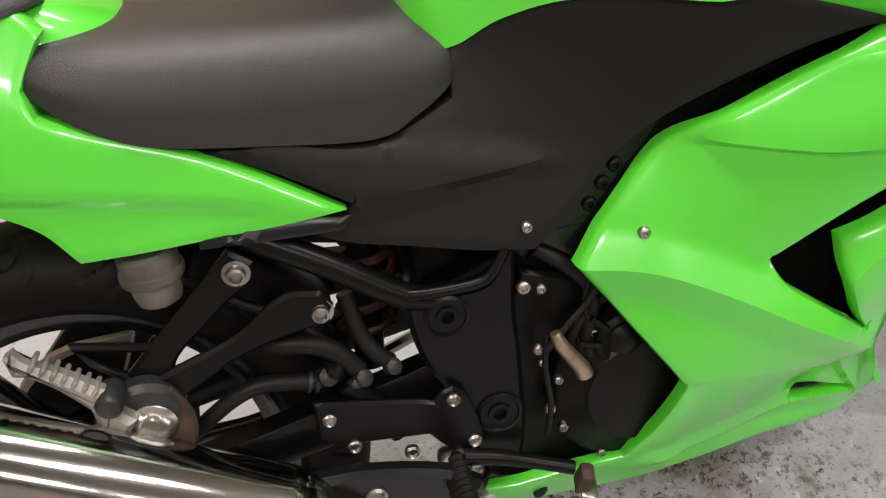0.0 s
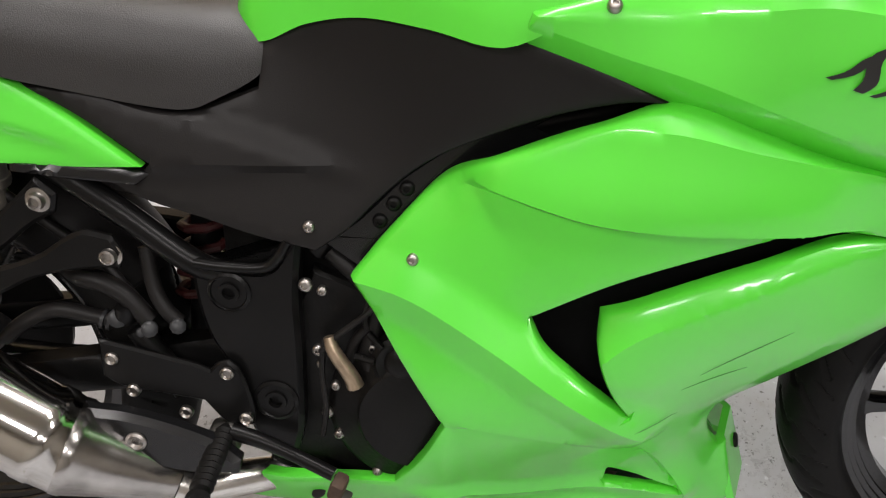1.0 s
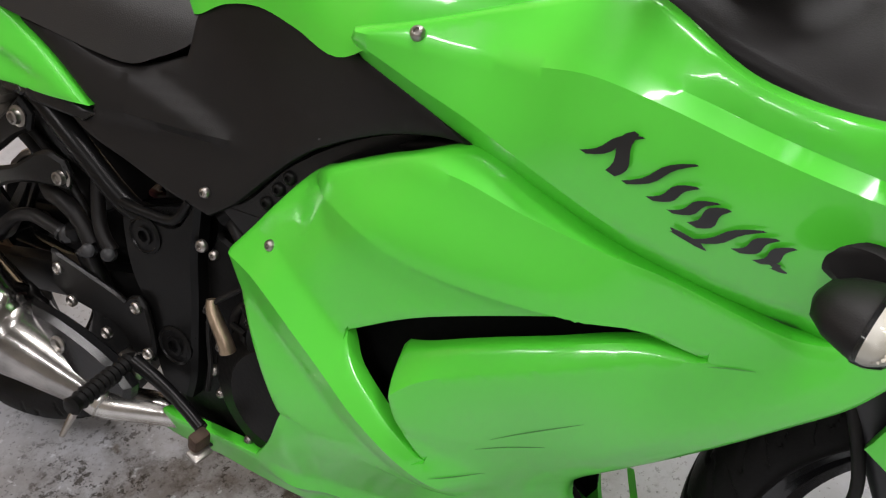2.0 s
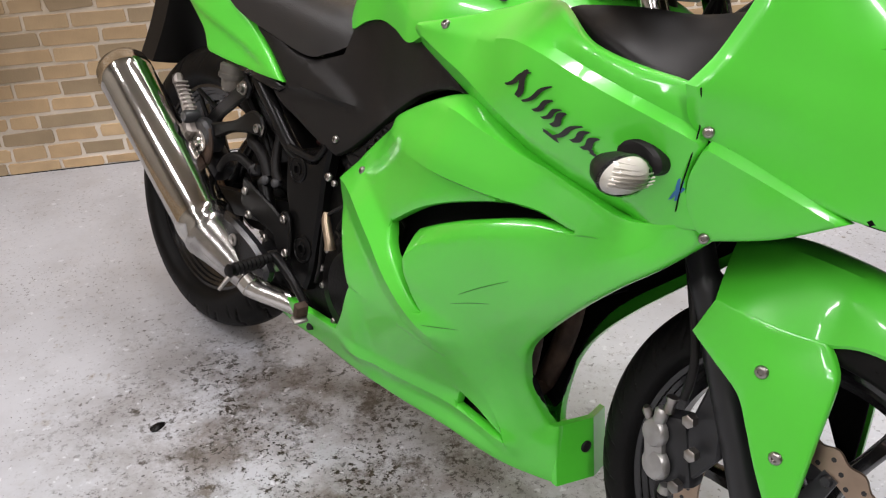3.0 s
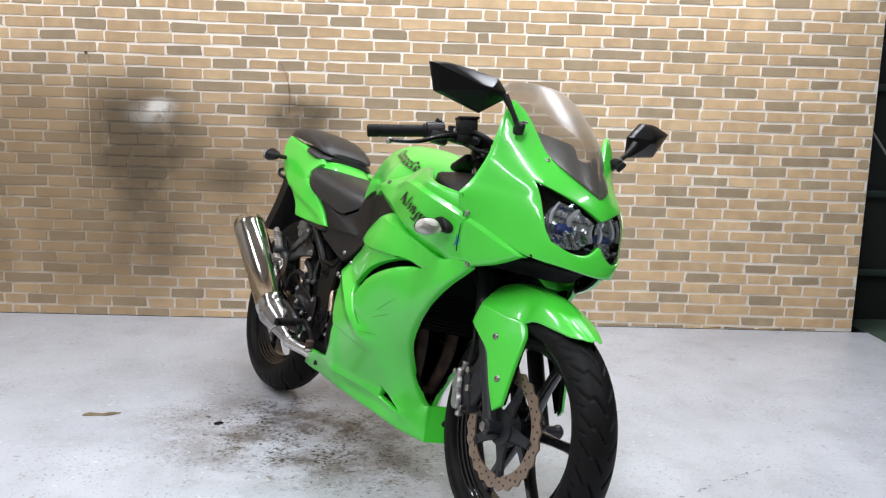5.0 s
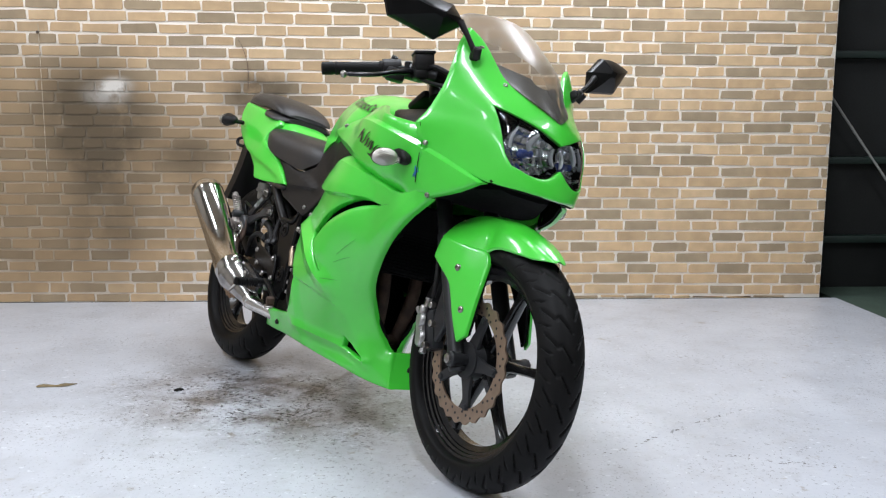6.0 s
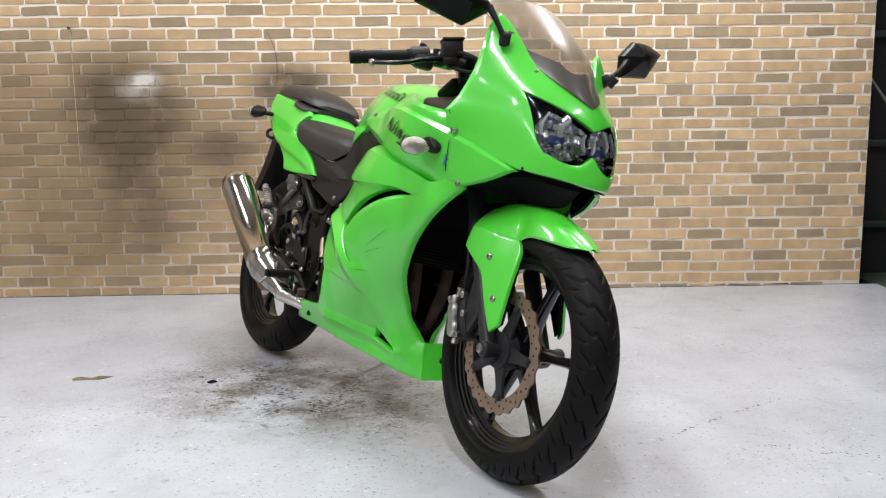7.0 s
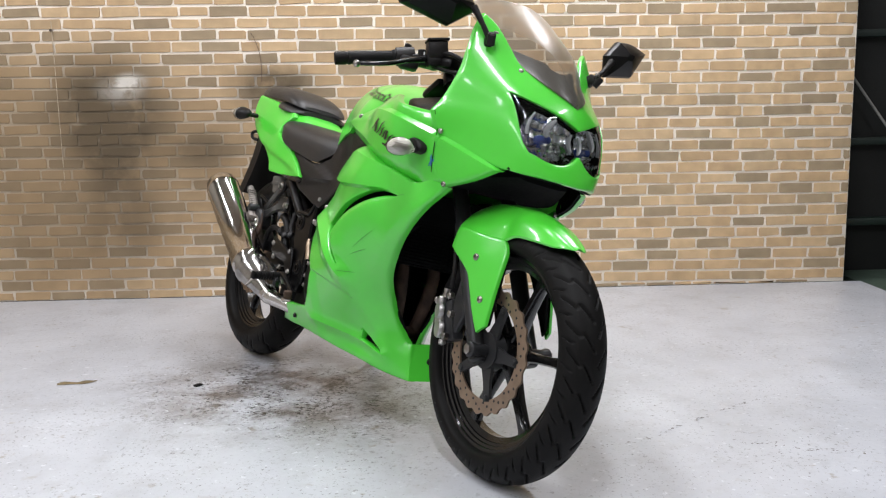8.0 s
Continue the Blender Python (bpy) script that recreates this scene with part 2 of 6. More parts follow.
def skin(outline, f, to3, holes=(), grid=0.012, thick=0.006, curl=0.006, lines=(), folds=()):
    """A moulded panel: an outline in (u, v), lifted by w = f(u, v), with curled edges and a rim turned inwards by thick.
    lines: grooves or ribs (points, width, depth). folds: paths along which the mesh has edges. Returns vertices and faces."""
    outer = ease(outline, grid)
    loops = [outer] + [ease(h, grid) for h in holes]
    pts, edges = [], []
    for lp in loops:
        k = len(pts)
        pts += lp
        edges += [(k + i, k + (i + 1) % len(lp)) for i in range(len(lp))]
    rim = len(pts)
    o = np.array(outer)
    lo, hi = o.min(0), o.max(0)
    gu, gv = np.meshgrid(np.arange(lo[0], hi[0], grid), np.arange(lo[1], hi[1], grid))
    gu = gu + (np.arange(gu.shape[0]) % 2)[:, None] * grid / 2
    cand = [np.stack([gu.ravel(), gv.ravel()], 1)]
    ring = []
    for lp in loops:
        c = np.array(lp)
        t = np.roll(c, -1, 0) - np.roll(c, 1, 0)
        nn = np.stack([-t[:, 1], t[:, 0]], 1) / (np.linalg.norm(t, axis=1)[:, None] + 1e-9)
        for s in (-1, 1):
            for r in (0.3 * curl, curl):
                ring.append((c + s * r * nn, 0.9 * r))
    every = lambda P: np.min([edge_gap(P, lp) for lp in loops], 0)

    def within(P):
        ok = inside(P, outer)
        for lp in loops[1:]:
            ok &= ~inside(P, lp)
        return ok

    keep = []
    for P, r in ring:
        keep.append(P[within(P) & (every(P) > r)])
    P = cand[0]
    free = within(P) & (every(P) > max(1.5 * curl, 0.5 * grid))
    for path in folds:
        free &= edge_gap(P, path, False) > 0.45 * grid
    keep.append(P[free])
    pts = pts + [tuple(q) for q in np.concatenate(keep)]
    for path in folds:
        q = along(path, 0.6 * grid)
        ok = within(q) & (every(q) > 0.25 * curl)
        for i in range(len(q)):
            if ok[i]:
                pts.append(tuple(q[i]))
                if i and ok[i - 1]:
                    edges.append((len(pts) - 2, len(pts) - 1))
    res = geometry.delaunay_2d_cdt([Vector(q) for q in pts], edges, [], 0, 1e-6)
    U = np.array([tuple(q) for q in res[0]])
    tri = [t for t in res[2]]
    mid = np.array([U[list(t)].mean(0) for t in tri])
    ok = within(mid)
    tri = [t for t, k in zip(tri, ok) if k]
    w = np.asarray(f(U), float).copy()
    gap = every(U)
    c = np.clip(1 - gap / curl, 0, 1)
    sign = -1.0
    w += curl * (1 - np.sqrt(np.clip(1 - c * c, 0, 1)))
    for path, width, depth in lines:
        q = np.clip(1 - edge_gap(U, path, False) / width, 0, 1)
        w += depth * q * q * (3 - 2 * q)
    verts = [to3(u[0], u[1], k) for u, k in zip(U, w)]
    faces = [tuple(t) for t in tri]
    count = {}
    for t in tri:
        for a, b in ((t[0], t[1]), (t[1], t[2]), (t[2], t[0])):
            key = (min(a, b), max(a, b))
            count.setdefault(key, []).append((a, b))
    back = {}
    for key, e in count.items():
        if len(e) == 1:
            a, b = e[0]
            for i in (a, b):
                if i not in back:
                    back[i] = len(verts)
                    verts.append(to3(U[i][0], U[i][1], w[i] + thick))
            faces.append((b, a, back[a], back[b]))
    return verts, faces


def side_skin(name, outline, f, mat, parent, label="", both=True, **more):
    """A panel of the flank, given in (x, z) with y = f(x, z) on the machine's right, and its twin on the left."""
    v, q = skin(outline, f, lambda a, b, w: (a, w, b), **more)
    finish(name, v, q, mat, parent, label, 32)
    if both:
        finish(name, [(x, -y + 0.030 * min(max((x - 1.0) / 0.2, 0), 1), z) for x, y, z in v], [t[::-1] for t in q], mat, parent, label, 32)


def askew(z):
    """The nose sits a little to the left low down."""
    return 0.020 * (1 - min(max((z - 0.84) / 0.11, 0), 1))


def nose_skin(name, outline, f, mat, parent, label="", **more):
    """A panel of the nose, given in (y, z) with x = f(y, z)."""
    v, q = skin(outline, lambda P: -f(P), lambda a, b, w: (-w, a + askew(b), b), **more)
    return finish(name, v, q, mat, parent, label, 32)


def mirrored(right):
    """An outline round the middle line from its right half, top to bottom."""
    return right + [(-y, z) for y, z in right[::-1] if abs(y) > 1e-6]


# ---- the room ----
def blob(nt, x, y, z, rx, ry, rz):
    """1 at a place of the room, fading to 0 at the given radii."""
    n, l = nt.nodes, nt.links
    g, s, d, ln, mr = n.new("ShaderNodeNewGeometry"), n.new("ShaderNodeVectorMath"), n.new("ShaderNodeVectorMath"), n.new("ShaderNodeVectorMath"), n.new("ShaderNodeMapRange")
    s.operation, d.operation, ln.operation = "SUBTRACT", "DIVIDE", "LENGTH"
    s.inputs[1].default_value, d.inputs[1].default_value = (x, y, z), (rx, ry, rz)
    l.new(g.outputs["Position"], s.inputs[0])
    l.new(s.outputs[0], d.inputs[0])
    l.new(d.outputs[0], ln.inputs[0])
    mr.interpolation_type = "SMOOTHERSTEP"
    mr.inputs[1].default_value, mr.inputs[2].default_value, mr.inputs[3].default_value, mr.inputs[4].default_value = 0, 1, 1, 0
    l.new(ln.outputs["Value"], mr.inputs[0])
    return mr.outputs[0]


def calc(nt, op, a, b):
    m = nt.nodes.new("ShaderNodeMath")
    m.operation, m.use_clamp = op, True
    for k, v in enumerate((a, b)):
        if isinstance(v, (int, float)):
            m.inputs[k].default_value = v
        else:
            nt.links.new(v, m.inputs[k])
    return m.outputs[0]


def noisy(nt, scale, lo, hi, detail=6, rough=0.6, stretch=(1, 1, 1)):
    """Noise in room coordinates, cut to 0..1 between lo and hi."""
    n, l = nt.nodes, nt.links
    g, mp, t, mr = n.new("ShaderNodeNewGeometry"), n.new("ShaderNodeMapping"), n.new("ShaderNodeTexNoise"), n.new("ShaderNodeMapRange")
    mp.inputs["Scale"].default_value = stretch
    t.inputs["Scale"].default_value, t.inputs["Detail"].default_value, t.inputs["Roughness"].default_value = scale, detail, rough
    mr.inputs[1].default_value, mr.inputs[2].default_value = lo, hi
    l.new(g.outputs["Position"], mp.inputs[0])
    l.new(mp.outputs[0], t.inputs["Vector"])
    l.new(t.outputs["Fac"], mr.inputs[0])
    return mr.outputs[0]


def over(nt, base, fac, color):
    mix = nt.nodes.new("ShaderNodeMix")
    mix.data_type = "RGBA"
    nt.links.new(fac, mix.inputs[0])
    if isinstance(base, tuple):
        mix.inputs[6].default_value = (*base, 1)
    else:
        nt.links.new(base, mix.inputs[6])
    mix.inputs[7].default_value = (*color, 1)
    return mix.outputs[2]


def floor_paint():
    m = material("painted_concrete", (0.57, 0.585, 0.625), 0.4, vary=0.06, scale=1.6, grain=70, bump=0.12, rough_vary=0.4)
    nt = m.node_tree
    b = nt.nodes["Principled BSDF"]
    col = b.inputs["Base Color"].links[0].from_socket
    dirty = calc(nt, "ADD", blob(nt, -0.45, -1.38, 0, 0.66, 0.60, 1), calc(nt, "MULTIPLY", blob(nt, -0.10, -1.62, 0, 0.62, 0.50, 1), 0.65))
    col = over(nt, col, calc(nt, "MULTIPLY", noisy(nt, 2.2, 0.42, 0.70), 0.55), (0.40, 0.41, 0.44))
    col = over(nt, col, calc(nt, "MULTIPLY", noisy(nt, 9, 0.50, 0.72, 8, 0.7), 0.40), (0.37, 0.36, 0.36))
    col = over(nt, col, calc(nt, "MULTIPLY", calc(nt, "MULTIPLY", noisy(nt, 5, 0.40, 0.60, 9, 0.72), dirty), 0.85), (0.17, 0.145, 0.125))
    patches = calc(nt, "ADD", calc(nt, "MULTIPLY", dirty, noisy(nt, 8, 0.36, 0.50)), calc(nt, "MULTIPLY", noisy(nt, 3.3, 0.42, 0.62), 0.75))
    specks = calc(nt, "MULTIPLY", noisy(nt, 75, 0.60, 0.63, 5, 0.65), patches)
    col = over(nt, col, calc(nt, "MULTIPLY", specks, 0.85), (0.04, 0.036, 0.032))
    flakes = calc(nt, "MULTIPLY", noisy(nt, 26, 0.585, 0.62, 9, 0.75), calc(nt, "ADD", dirty, calc(nt, "MULTIPLY", noisy(nt, 1.7, 0.50, 0.62), 0.30)))
    col = over(nt, col, flakes, (0.045, 0.036, 0.027))
    crumbs = calc(nt, "MULTIPLY", noisy(nt, 70, 0.53, 0.57, 6, 0.7), calc(nt, "MULTIPLY", dirty, noisy(nt, 6.5, 0.48, 0.56, 6, 0.65)))
    col = over(nt, col, crumbs, (0.035, 0.029, 0.021))
    brown = calc(nt, "MULTIPLY", noisy(nt, 15, 0.63, 0.69, 5, 0.6), noisy(nt, 3, 0.42, 0.6))
    col = over(nt, col, calc(nt, "MULTIPLY", brown, 0.65), (0.26, 0.21, 0.14))
    pits = calc(nt, "MULTIPLY", noisy(nt, 120, 0.64, 0.68, 3, 0.5), noisy(nt, 2.5, 0.35, 0.6))
    col = over(nt, col, calc(nt, "MULTIPLY", pits, 0.75), (0.09, 0.085, 0.08))
    chips = noisy(nt, 38, 0.63, 0.68, 4, 0.6)
    col = over(nt, col, calc(nt, "MULTIPLY", chips, 0.7), (0.72, 0.74, 0.78))
    blots = calc(nt, "MULTIPLY", noisy(nt, 7.5, 0.50, 0.60, 10, 0.85), calc(nt, "MULTIPLY", dirty, dirty))
    col = over(nt, col, calc(nt, "MULTIPLY", blots, 0.9), (0.085, 0.070, 0.055))
    nt.links.new(col, b.inputs["Base Color"])
    return m


def soot(m, grime, brown):
    """The sooty smudges and the pale patch on the brick wall."""
    nt = m.node_tree
    b = nt.nodes["Principled BSDF"]
    col = b.inputs["Base Color"].links[0].from_socket
    rnd, info, add = nt.nodes.new("ShaderNodeNewGeometry"), nt.nodes.new("ShaderNodeObjectInfo"), nt.nodes.new("ShaderNodeMath")
    add.operation = "ADD"
    nt.links.new(rnd.outputs["Random Per Island"], add.inputs[0])
    nt.links.new(info.outputs["Random"], add.inputs[1])
    pick = nt.nodes.new("ShaderNodeMath")
    pick.operation = "FRACT"
    nt.links.new(add.outputs[0], pick.inputs[0])
    tone = nt.nodes.new("ShaderNodeHueSaturation")
    mr = nt.nodes.new("ShaderNodeMapRange")
    mr.inputs[3].default_value, mr.inputs[4].default_value = 0.88, 1.10
    nt.links.new(pick.outputs[0], mr.inputs[0])
    nt.links.new(mr.outputs[0], tone.inputs["Value"])
    nt.links.new(col, tone.inputs["Color"])
    col = tone.outputs["Color"]
    haze = calc(nt, "ADD", calc(nt, "MULTIPLY", blob(nt, -1.65, 0, 0.60, 1.40, 1, 1.0), 1.5), calc(nt, "MULTIPLY", blob(nt, -0.60, 0, 0.66, 0.7, 1, 0.6), 0.6))
    haze = calc(nt, "MULTIPLY", haze, noisy(nt, 3.5, 0.0, 0.5, 4, 0.5))
    dark = calc(nt, "ADD", blob(nt, -1.34, 0, 0.84, 0.42, 1, 0.42), calc(nt, "MULTIPLY", blob(nt, -1.36, 0, 0.84, 0.17, 1, 0.20), 0.75))
    dark = calc(nt, "ADD", dark, calc(nt, "MULTIPLY", blob(nt, -0.60, 0, 0.96, 0.32, 1, 0.17), 0.75))
    dark = calc(nt, "ADD", dark, calc(nt, "MULTIPLY", blob(nt, -0.93, 0, 0.68, 0.25, 1, 0.14), 0.5))
    dark = calc(nt, "ADD", dark, calc(nt, "MULTIPLY", blob(nt, -1.32, 0, 0.42, 0.30, 1, 0.5), 0.5))
    dark = calc(nt, "MULTIPLY", dark, noisy(nt, 7, 0.10, 0.55, 5, 0.6))
    col = over(nt, col, calc(nt, "MULTIPLY", calc(nt, "MINIMUM", haze, 1.0), grime), brown)
    col = over(nt, col, calc(nt, "MULTIPLY", calc(nt, "MINIMUM", calc(nt, "MULTIPLY", dark, 1.45), 1.0), 0.84), (0.070, 0.050, 0.026))
    pale = calc(nt, "MULTIPLY", calc(nt, "ADD", blob(nt, -1.235, 0, 0.990, 0.115, 1, 0.062), calc(nt, "MULTIPLY", blob(nt, -1.28, 0, 0.955, 0.16, 1, 0.09), 0.5)), noisy(nt, 14, 0.28, 0.50))
    col = over(nt, col, pale, (0.62, 0.58, 0.52))
    nt.links.new(col, b.inputs["Base Color"])
    return m


FLOOR = floor_paint()
MORTAR = soot(material("pale_mortar", (0.88, 0.81, 0.71), 0.85, vary=0.10, scale=5, grain=200, bump=0.3), 0.84, (0.31, 0.23, 0.135))
BRICK = []
for nm, col in (("tan_brick", (0.52, 0.362, 0.202)), ("umber_brick", (0.345, 0.262, 0.162)), ("sandy_brick", (0.55, 0.392, 0.225))):
    BRICK.append(soot(material(nm, col, 0.8, vary=0.14, scale=14, grain=150, bump=0.35), 0.68, (0.165, 0.110, 0.055)))


def slab(name, lo, hi, mat, label="", category="", kind="structure", bevel=0.0):
    g = Geo()
    c = [(a + b) / 2 for a, b in zip(lo, hi)]
    g.box(pose(*c), [b - a for a, b in zip(lo, hi)], bevel or 0.002)
    return tagged(g.done(name, mat), label, category, kind=kind)


# Cream tone picked for bounce light and for what the chrome reflects.
PLASTER = material("unseen_room_paint", (0.40, 0.37, 0.325), 0.8, vary=0.06, scale=2, bump=0.1)
GREENFLOOR = material("green_floor_paint", (0.05, 0.075, 0.055), 0.6, vary=0.3, scale=6, bump=0.2, stain=((0.10, 0.09, 0.05), 7.0, 0.62))
# Boards and rails near black: the shade of the recess is in their colour.
DARKWOOD = material("shaded_green_boards", (0.0055, 0.0065, 0.006), 0.7, vary=0.4, scale=5, bump=0.2)
DARKRAIL = material("shaded_green_rail", (0.007, 0.018, 0.013), 0.5, vary=0.3, scale=8)
SACKING = material("brown_sacking", (0.16, 0.115, 0.06), 0.9, vary=0.35, scale=9, grain=350, bump=0.7)

X0, X1, WALL_R, BACK = -3.4, 5.0, 2.06, -7.0
slab("floor", (X0, BACK, -0.1), (2.14, 0.0, 0.0), FLOOR, "worn pale grey painted concrete floor with oil stains", "floor")
def crack(path, width):
    """A run of small broken chips along a line on the floor."""
    rng = random.Random(len(path))
    pts = along(path, 0.006)
    v, f = [], []
    for i, p in enumerate(pts):
        if rng.random() > 0.30 + 0.35 * math.sin(i * 0.16) ** 2:
            continue
        x, y, w = p[0] + rng.gauss(0, 0.004), p[1] + rng.gauss(0, 0.004), width * rng.uniform(0.4, 1.1)
        a0, k = rng.uniform(0, 3), len(v)
        v += [(x + 1.5 * w * rng.uniform(0.6, 1.4) * math.cos(a0 + a), y + w * rng.uniform(0.5, 1.3) * math.sin(a0 + a), 0.0008) for a in (0, 1.2, 2.4, 3.7, 5.0)]
        f.append(tuple(range(k, k + 5)))
    finish("crack", v, f, CRACK, bpy.data.objects["floor"])


CRACK = material("dark_crack", (0.22, 0.21, 0.20), 0.9, vary=0.4, scale=40)
for path, width in (([(0.43, -1.965), (0.50, -1.945), (0.60, -1.92), (0.70, -1.84), (0.80, -1.77), (0.90, -1.70), (0.99, -1.645), (1.06, -1.60)], 0.0030), ([(0.83, -1.955), (0.92, -1.97), (0.99, -2.01), (1.06, -2.02), (1.13, -2.04)], 0.0028)):
    crack(path, width)
slab("ground", (2.14, BACK, -0.1), (X1, 0.3, -0.006), GREENFLOOR, "worn dark green painted floor beside the grey floor", "floor")
slab("wall_north", (X0, 0.004, 0), (WALL_R, 0.10, 3.0), MORTAR, "tan brick-patterned wall with pale mortar joints", "wall")
slab("wall_north_recess", (WALL_R, 0.30, -0.1), (X1, 0.40, 3.0), DARKWOOD, "boarded wall behind the brick wall's end, coloured near black for shade", "wall")
# Unseen walls and ceiling, added to close the room.
slab("wall_west", (X0 - 0.1, BACK, 0), (X0, 0.1, 3.0), PLASTER, "plain cream unseen wall that closes the room", "wall")
slab("wall_east", (X1, BACK, 0), (X1 + 0.1, 0.4, 3.0), PLASTER, "plain cream unseen wall that closes the room", "wall")
slab("wall_south", (X0, BACK - 0.1, 0), (X1, BACK, 3.0), PLASTER, "plain cream unseen wall that closes the room", "wall")
slab("ceiling", (X0, BACK, 3.0), (X1, 0.4, 3.1), PLASTER, "plain unseen ceiling that closes the room", "ceiling")

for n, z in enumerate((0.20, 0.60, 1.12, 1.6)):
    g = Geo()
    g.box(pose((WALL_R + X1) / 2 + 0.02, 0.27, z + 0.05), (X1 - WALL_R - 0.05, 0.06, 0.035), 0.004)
    tagged(g.done("shelf_rail", DARKRAIL), "green painted wooden rail on the boarded wall, colour darkened for shade", "rail", "rails of the recess")

tube_rod = Geo().tube([(2.10, 0.20, 1.03), (2.36, 0.20, 0.685), (2.75, 0.18, 0.16), (2.87, 0.18, 0.0)], [0.006] * 4, 10)
tagged(tube_rod.done("pole", material("grey_pole_paint", (0.28, 0.28, 0.26), 0.5)), "thin grey pole leaning at a slant in the dark recess", "pole")


def sack():
    g = Geo()
    rings = []
    for k in range(22):
        t = k / 21
        z = 0.42 * t
        r = 0.30 * (math.sin(math.pi * (0.12 + 0.80 * t)) ** 0.55)
        row = []
        for j in range(48):
            a = 2 * math.pi * j / 48
            q = 1 + 0.06 * noise.noise((3 * math.cos(a), 3 * math.sin(a), 6 * t)) + 0.02 * math.sin(9 * a + 6 * t)
            row.append((2.66 + r * q * math.cos(a), -0.16 + 0.9 * r * q * math.sin(a), z - 0.006))
        rings.append(row)
    g.rings(rings)
    tagged(g.done("sack", SACKING), "bulging brown sack on the dark green floor", "sack")


sack()

Geo().box(pose(-1.562, -0.0006, 0.90), (0.003, 0.002, 0.72), 0.0006).done("panel_seam", material("pale_seam", (0.42, 0.35, 0.26), 0.85, vary=0.35, scale=30), bpy.data.objects["wall_north"])
nail = Geo().turned((-1.563, 0.002, 1.219), (0.1, -1, 0.15), [(0, 0.0028), (0.016, 0.0028), (0.017, 0.007), (0.019, 0.0065)], 10)
tagged(nail.done("nail", material("rusty_nail", (0.045, 0.03, 0.02), 0.6, vary=0.3)), "rusty dark nail driven into the brick wall", "nail")
wire = Geo().tube([(-0.685, 0.0, 1.196), (-0.678, -0.012, 1.185), (-0.667, -0.010, 1.163), (-0.650, -0.006, 1.106), (-0.645, -0.004, 1.044), (-0.648, -0.003, 0.98)], 0.0014, 8)
tagged(wire.done("wire", material("dark_wire", (0.13, 0.085, 0.06), 0.6)), "thin dark wire hanging out of the brick wall", "wire")
leaf = Geo()
rings = []
for k in range(13):
    t = k / 12
    w = 0.012 * math.sin(math.pi * t) ** 0.7 * (1 + 0.3 * math.sin(9 * t)) + 0.001
    x = -1.117 + 0.115 * t
    y = -1.315 + 0.03 * t + 0.006 * math.sin(7 * t)
    rings.append([(x, y - w, 0.0015), (x, y, 0.006 + 0.003 * math.sin(11 * t)), (x, y + w, 0.0015), (x, y, 0.0005)])
leaf.rings(rings)
tagged(leaf.done("leaf", material("dry_leaf", (0.16, 0.12, 0.06), 0.8, vary=0.4, scale=60)), "curled dry brown leaf on the floor", "leaf")
clod = Geo()
clod.turned((-0.660, -1.358, -0.001), (0.1, 0.05, 1), [(0, 0.016), (0.003, 0.018), (0.006, 0.012), (0.008, 0.004)], 11, squash=0.6)
tagged(clod.done("clod", IRON), "small black clod of grease on the floor", "dirt")

for n, (lx, ly) in enumerate(TUBES):
    lamp_root = tagged(new("ceiling_lamp"), "white strip lamp under the ceiling", "lamp", "strip lamps")
    lamp_root.location = (lx, ly, CEIL)
    g = Geo().box(pose(0, 0, 0), (0.24, 1.3, 0.06), 0.008)
    for yy in (-0.5, 0.5):
        g.tube([(0, yy, 0.03), (0, yy, 3.0 - CEIL)], 0.012, 8)
    g.done("body", PLASTER, lamp_root)

# ---- the motorcycle ----
bike = tagged(new("motorcycle"), "lime green sport motorcycle with black seat leaning on its side stand", "motorcycle")
bike.matrix_world = pose(-0.551, -0.984, 0.010, -16.4, 0.3, -58.0)

FLANK = [(0.549, 0.512, -0.133), (0.648, 0.624, -0.135), (0.663, 0.616, -0.154), (0.853, 0.698, -0.224), (0.984, 0.673, -0.222), (1.071, 0.658, -0.215), (0.616, 0.542, -0.157),
         (0.650, 0.362, -0.184), (0.588, 0.245, -0.142), (0.46, 0.225, -0.130), (0.826, 0.23, -0.092), (0.932, 0.197, -0.064), (0.370, 0.180, -0.095), (0.492, 0.190, -0.108), (0.70, 0.185, -0.102), (0.81, 0.180, -0.076),
         (1.006, 0.139, -0.010), (0.985, 0.235, -0.025), (0.843, 0.361, -0.185), (0.731, 0.497, -0.192), (0.797, 0.512, -0.208),
         (1.012, 0.618, -0.207), (1.127, 0.636, -0.198), (1.18, 0.686, -0.198), (1.211, 0.643, -0.175), (1.170, 0.592, -0.193), (1.132, 0.557, -0.194), (1.094, 0.520, -0.189), (1.048, 0.472, -0.174), (0.985, 0.400, -0.138), (0.952, 0.340, -0.095), (0.953, 0.287, -0.064), (0.89, 0.46, -0.200)]
flank = spline(FLANK)


def ramp(v, a, b):
    t = np.clip((v - a) / (b - a), 0, 1)
    return t * t * (3 - 2 * t)


VENT = [(0.733, 0.499), (0.814, 0.551), (0.902, 0.588), (0.978, 0.607), (1.06, 0.601), (1.0, 0.596), (0.931, 0.574), (0.866, 0.547),
        (0.800, 0.513), (0.798, 0.485), (0.803, 0.461), (0.818, 0.425), (0.836, 0.398), (0.811, 0.420), (0.778, 0.446), (0.748, 0.471)]
SLOT = [(0.838, 0.238), (0.834, 0.212), (0.928, 0.193)]
CREASE = [(0.663, 0.624), (0.70, 0.620), (0.741, 0.613), (0.782, 0.607), (0.838, 0.605), (0.892, 0.605), (0.943, 0.605), (1.0, 0.607)]
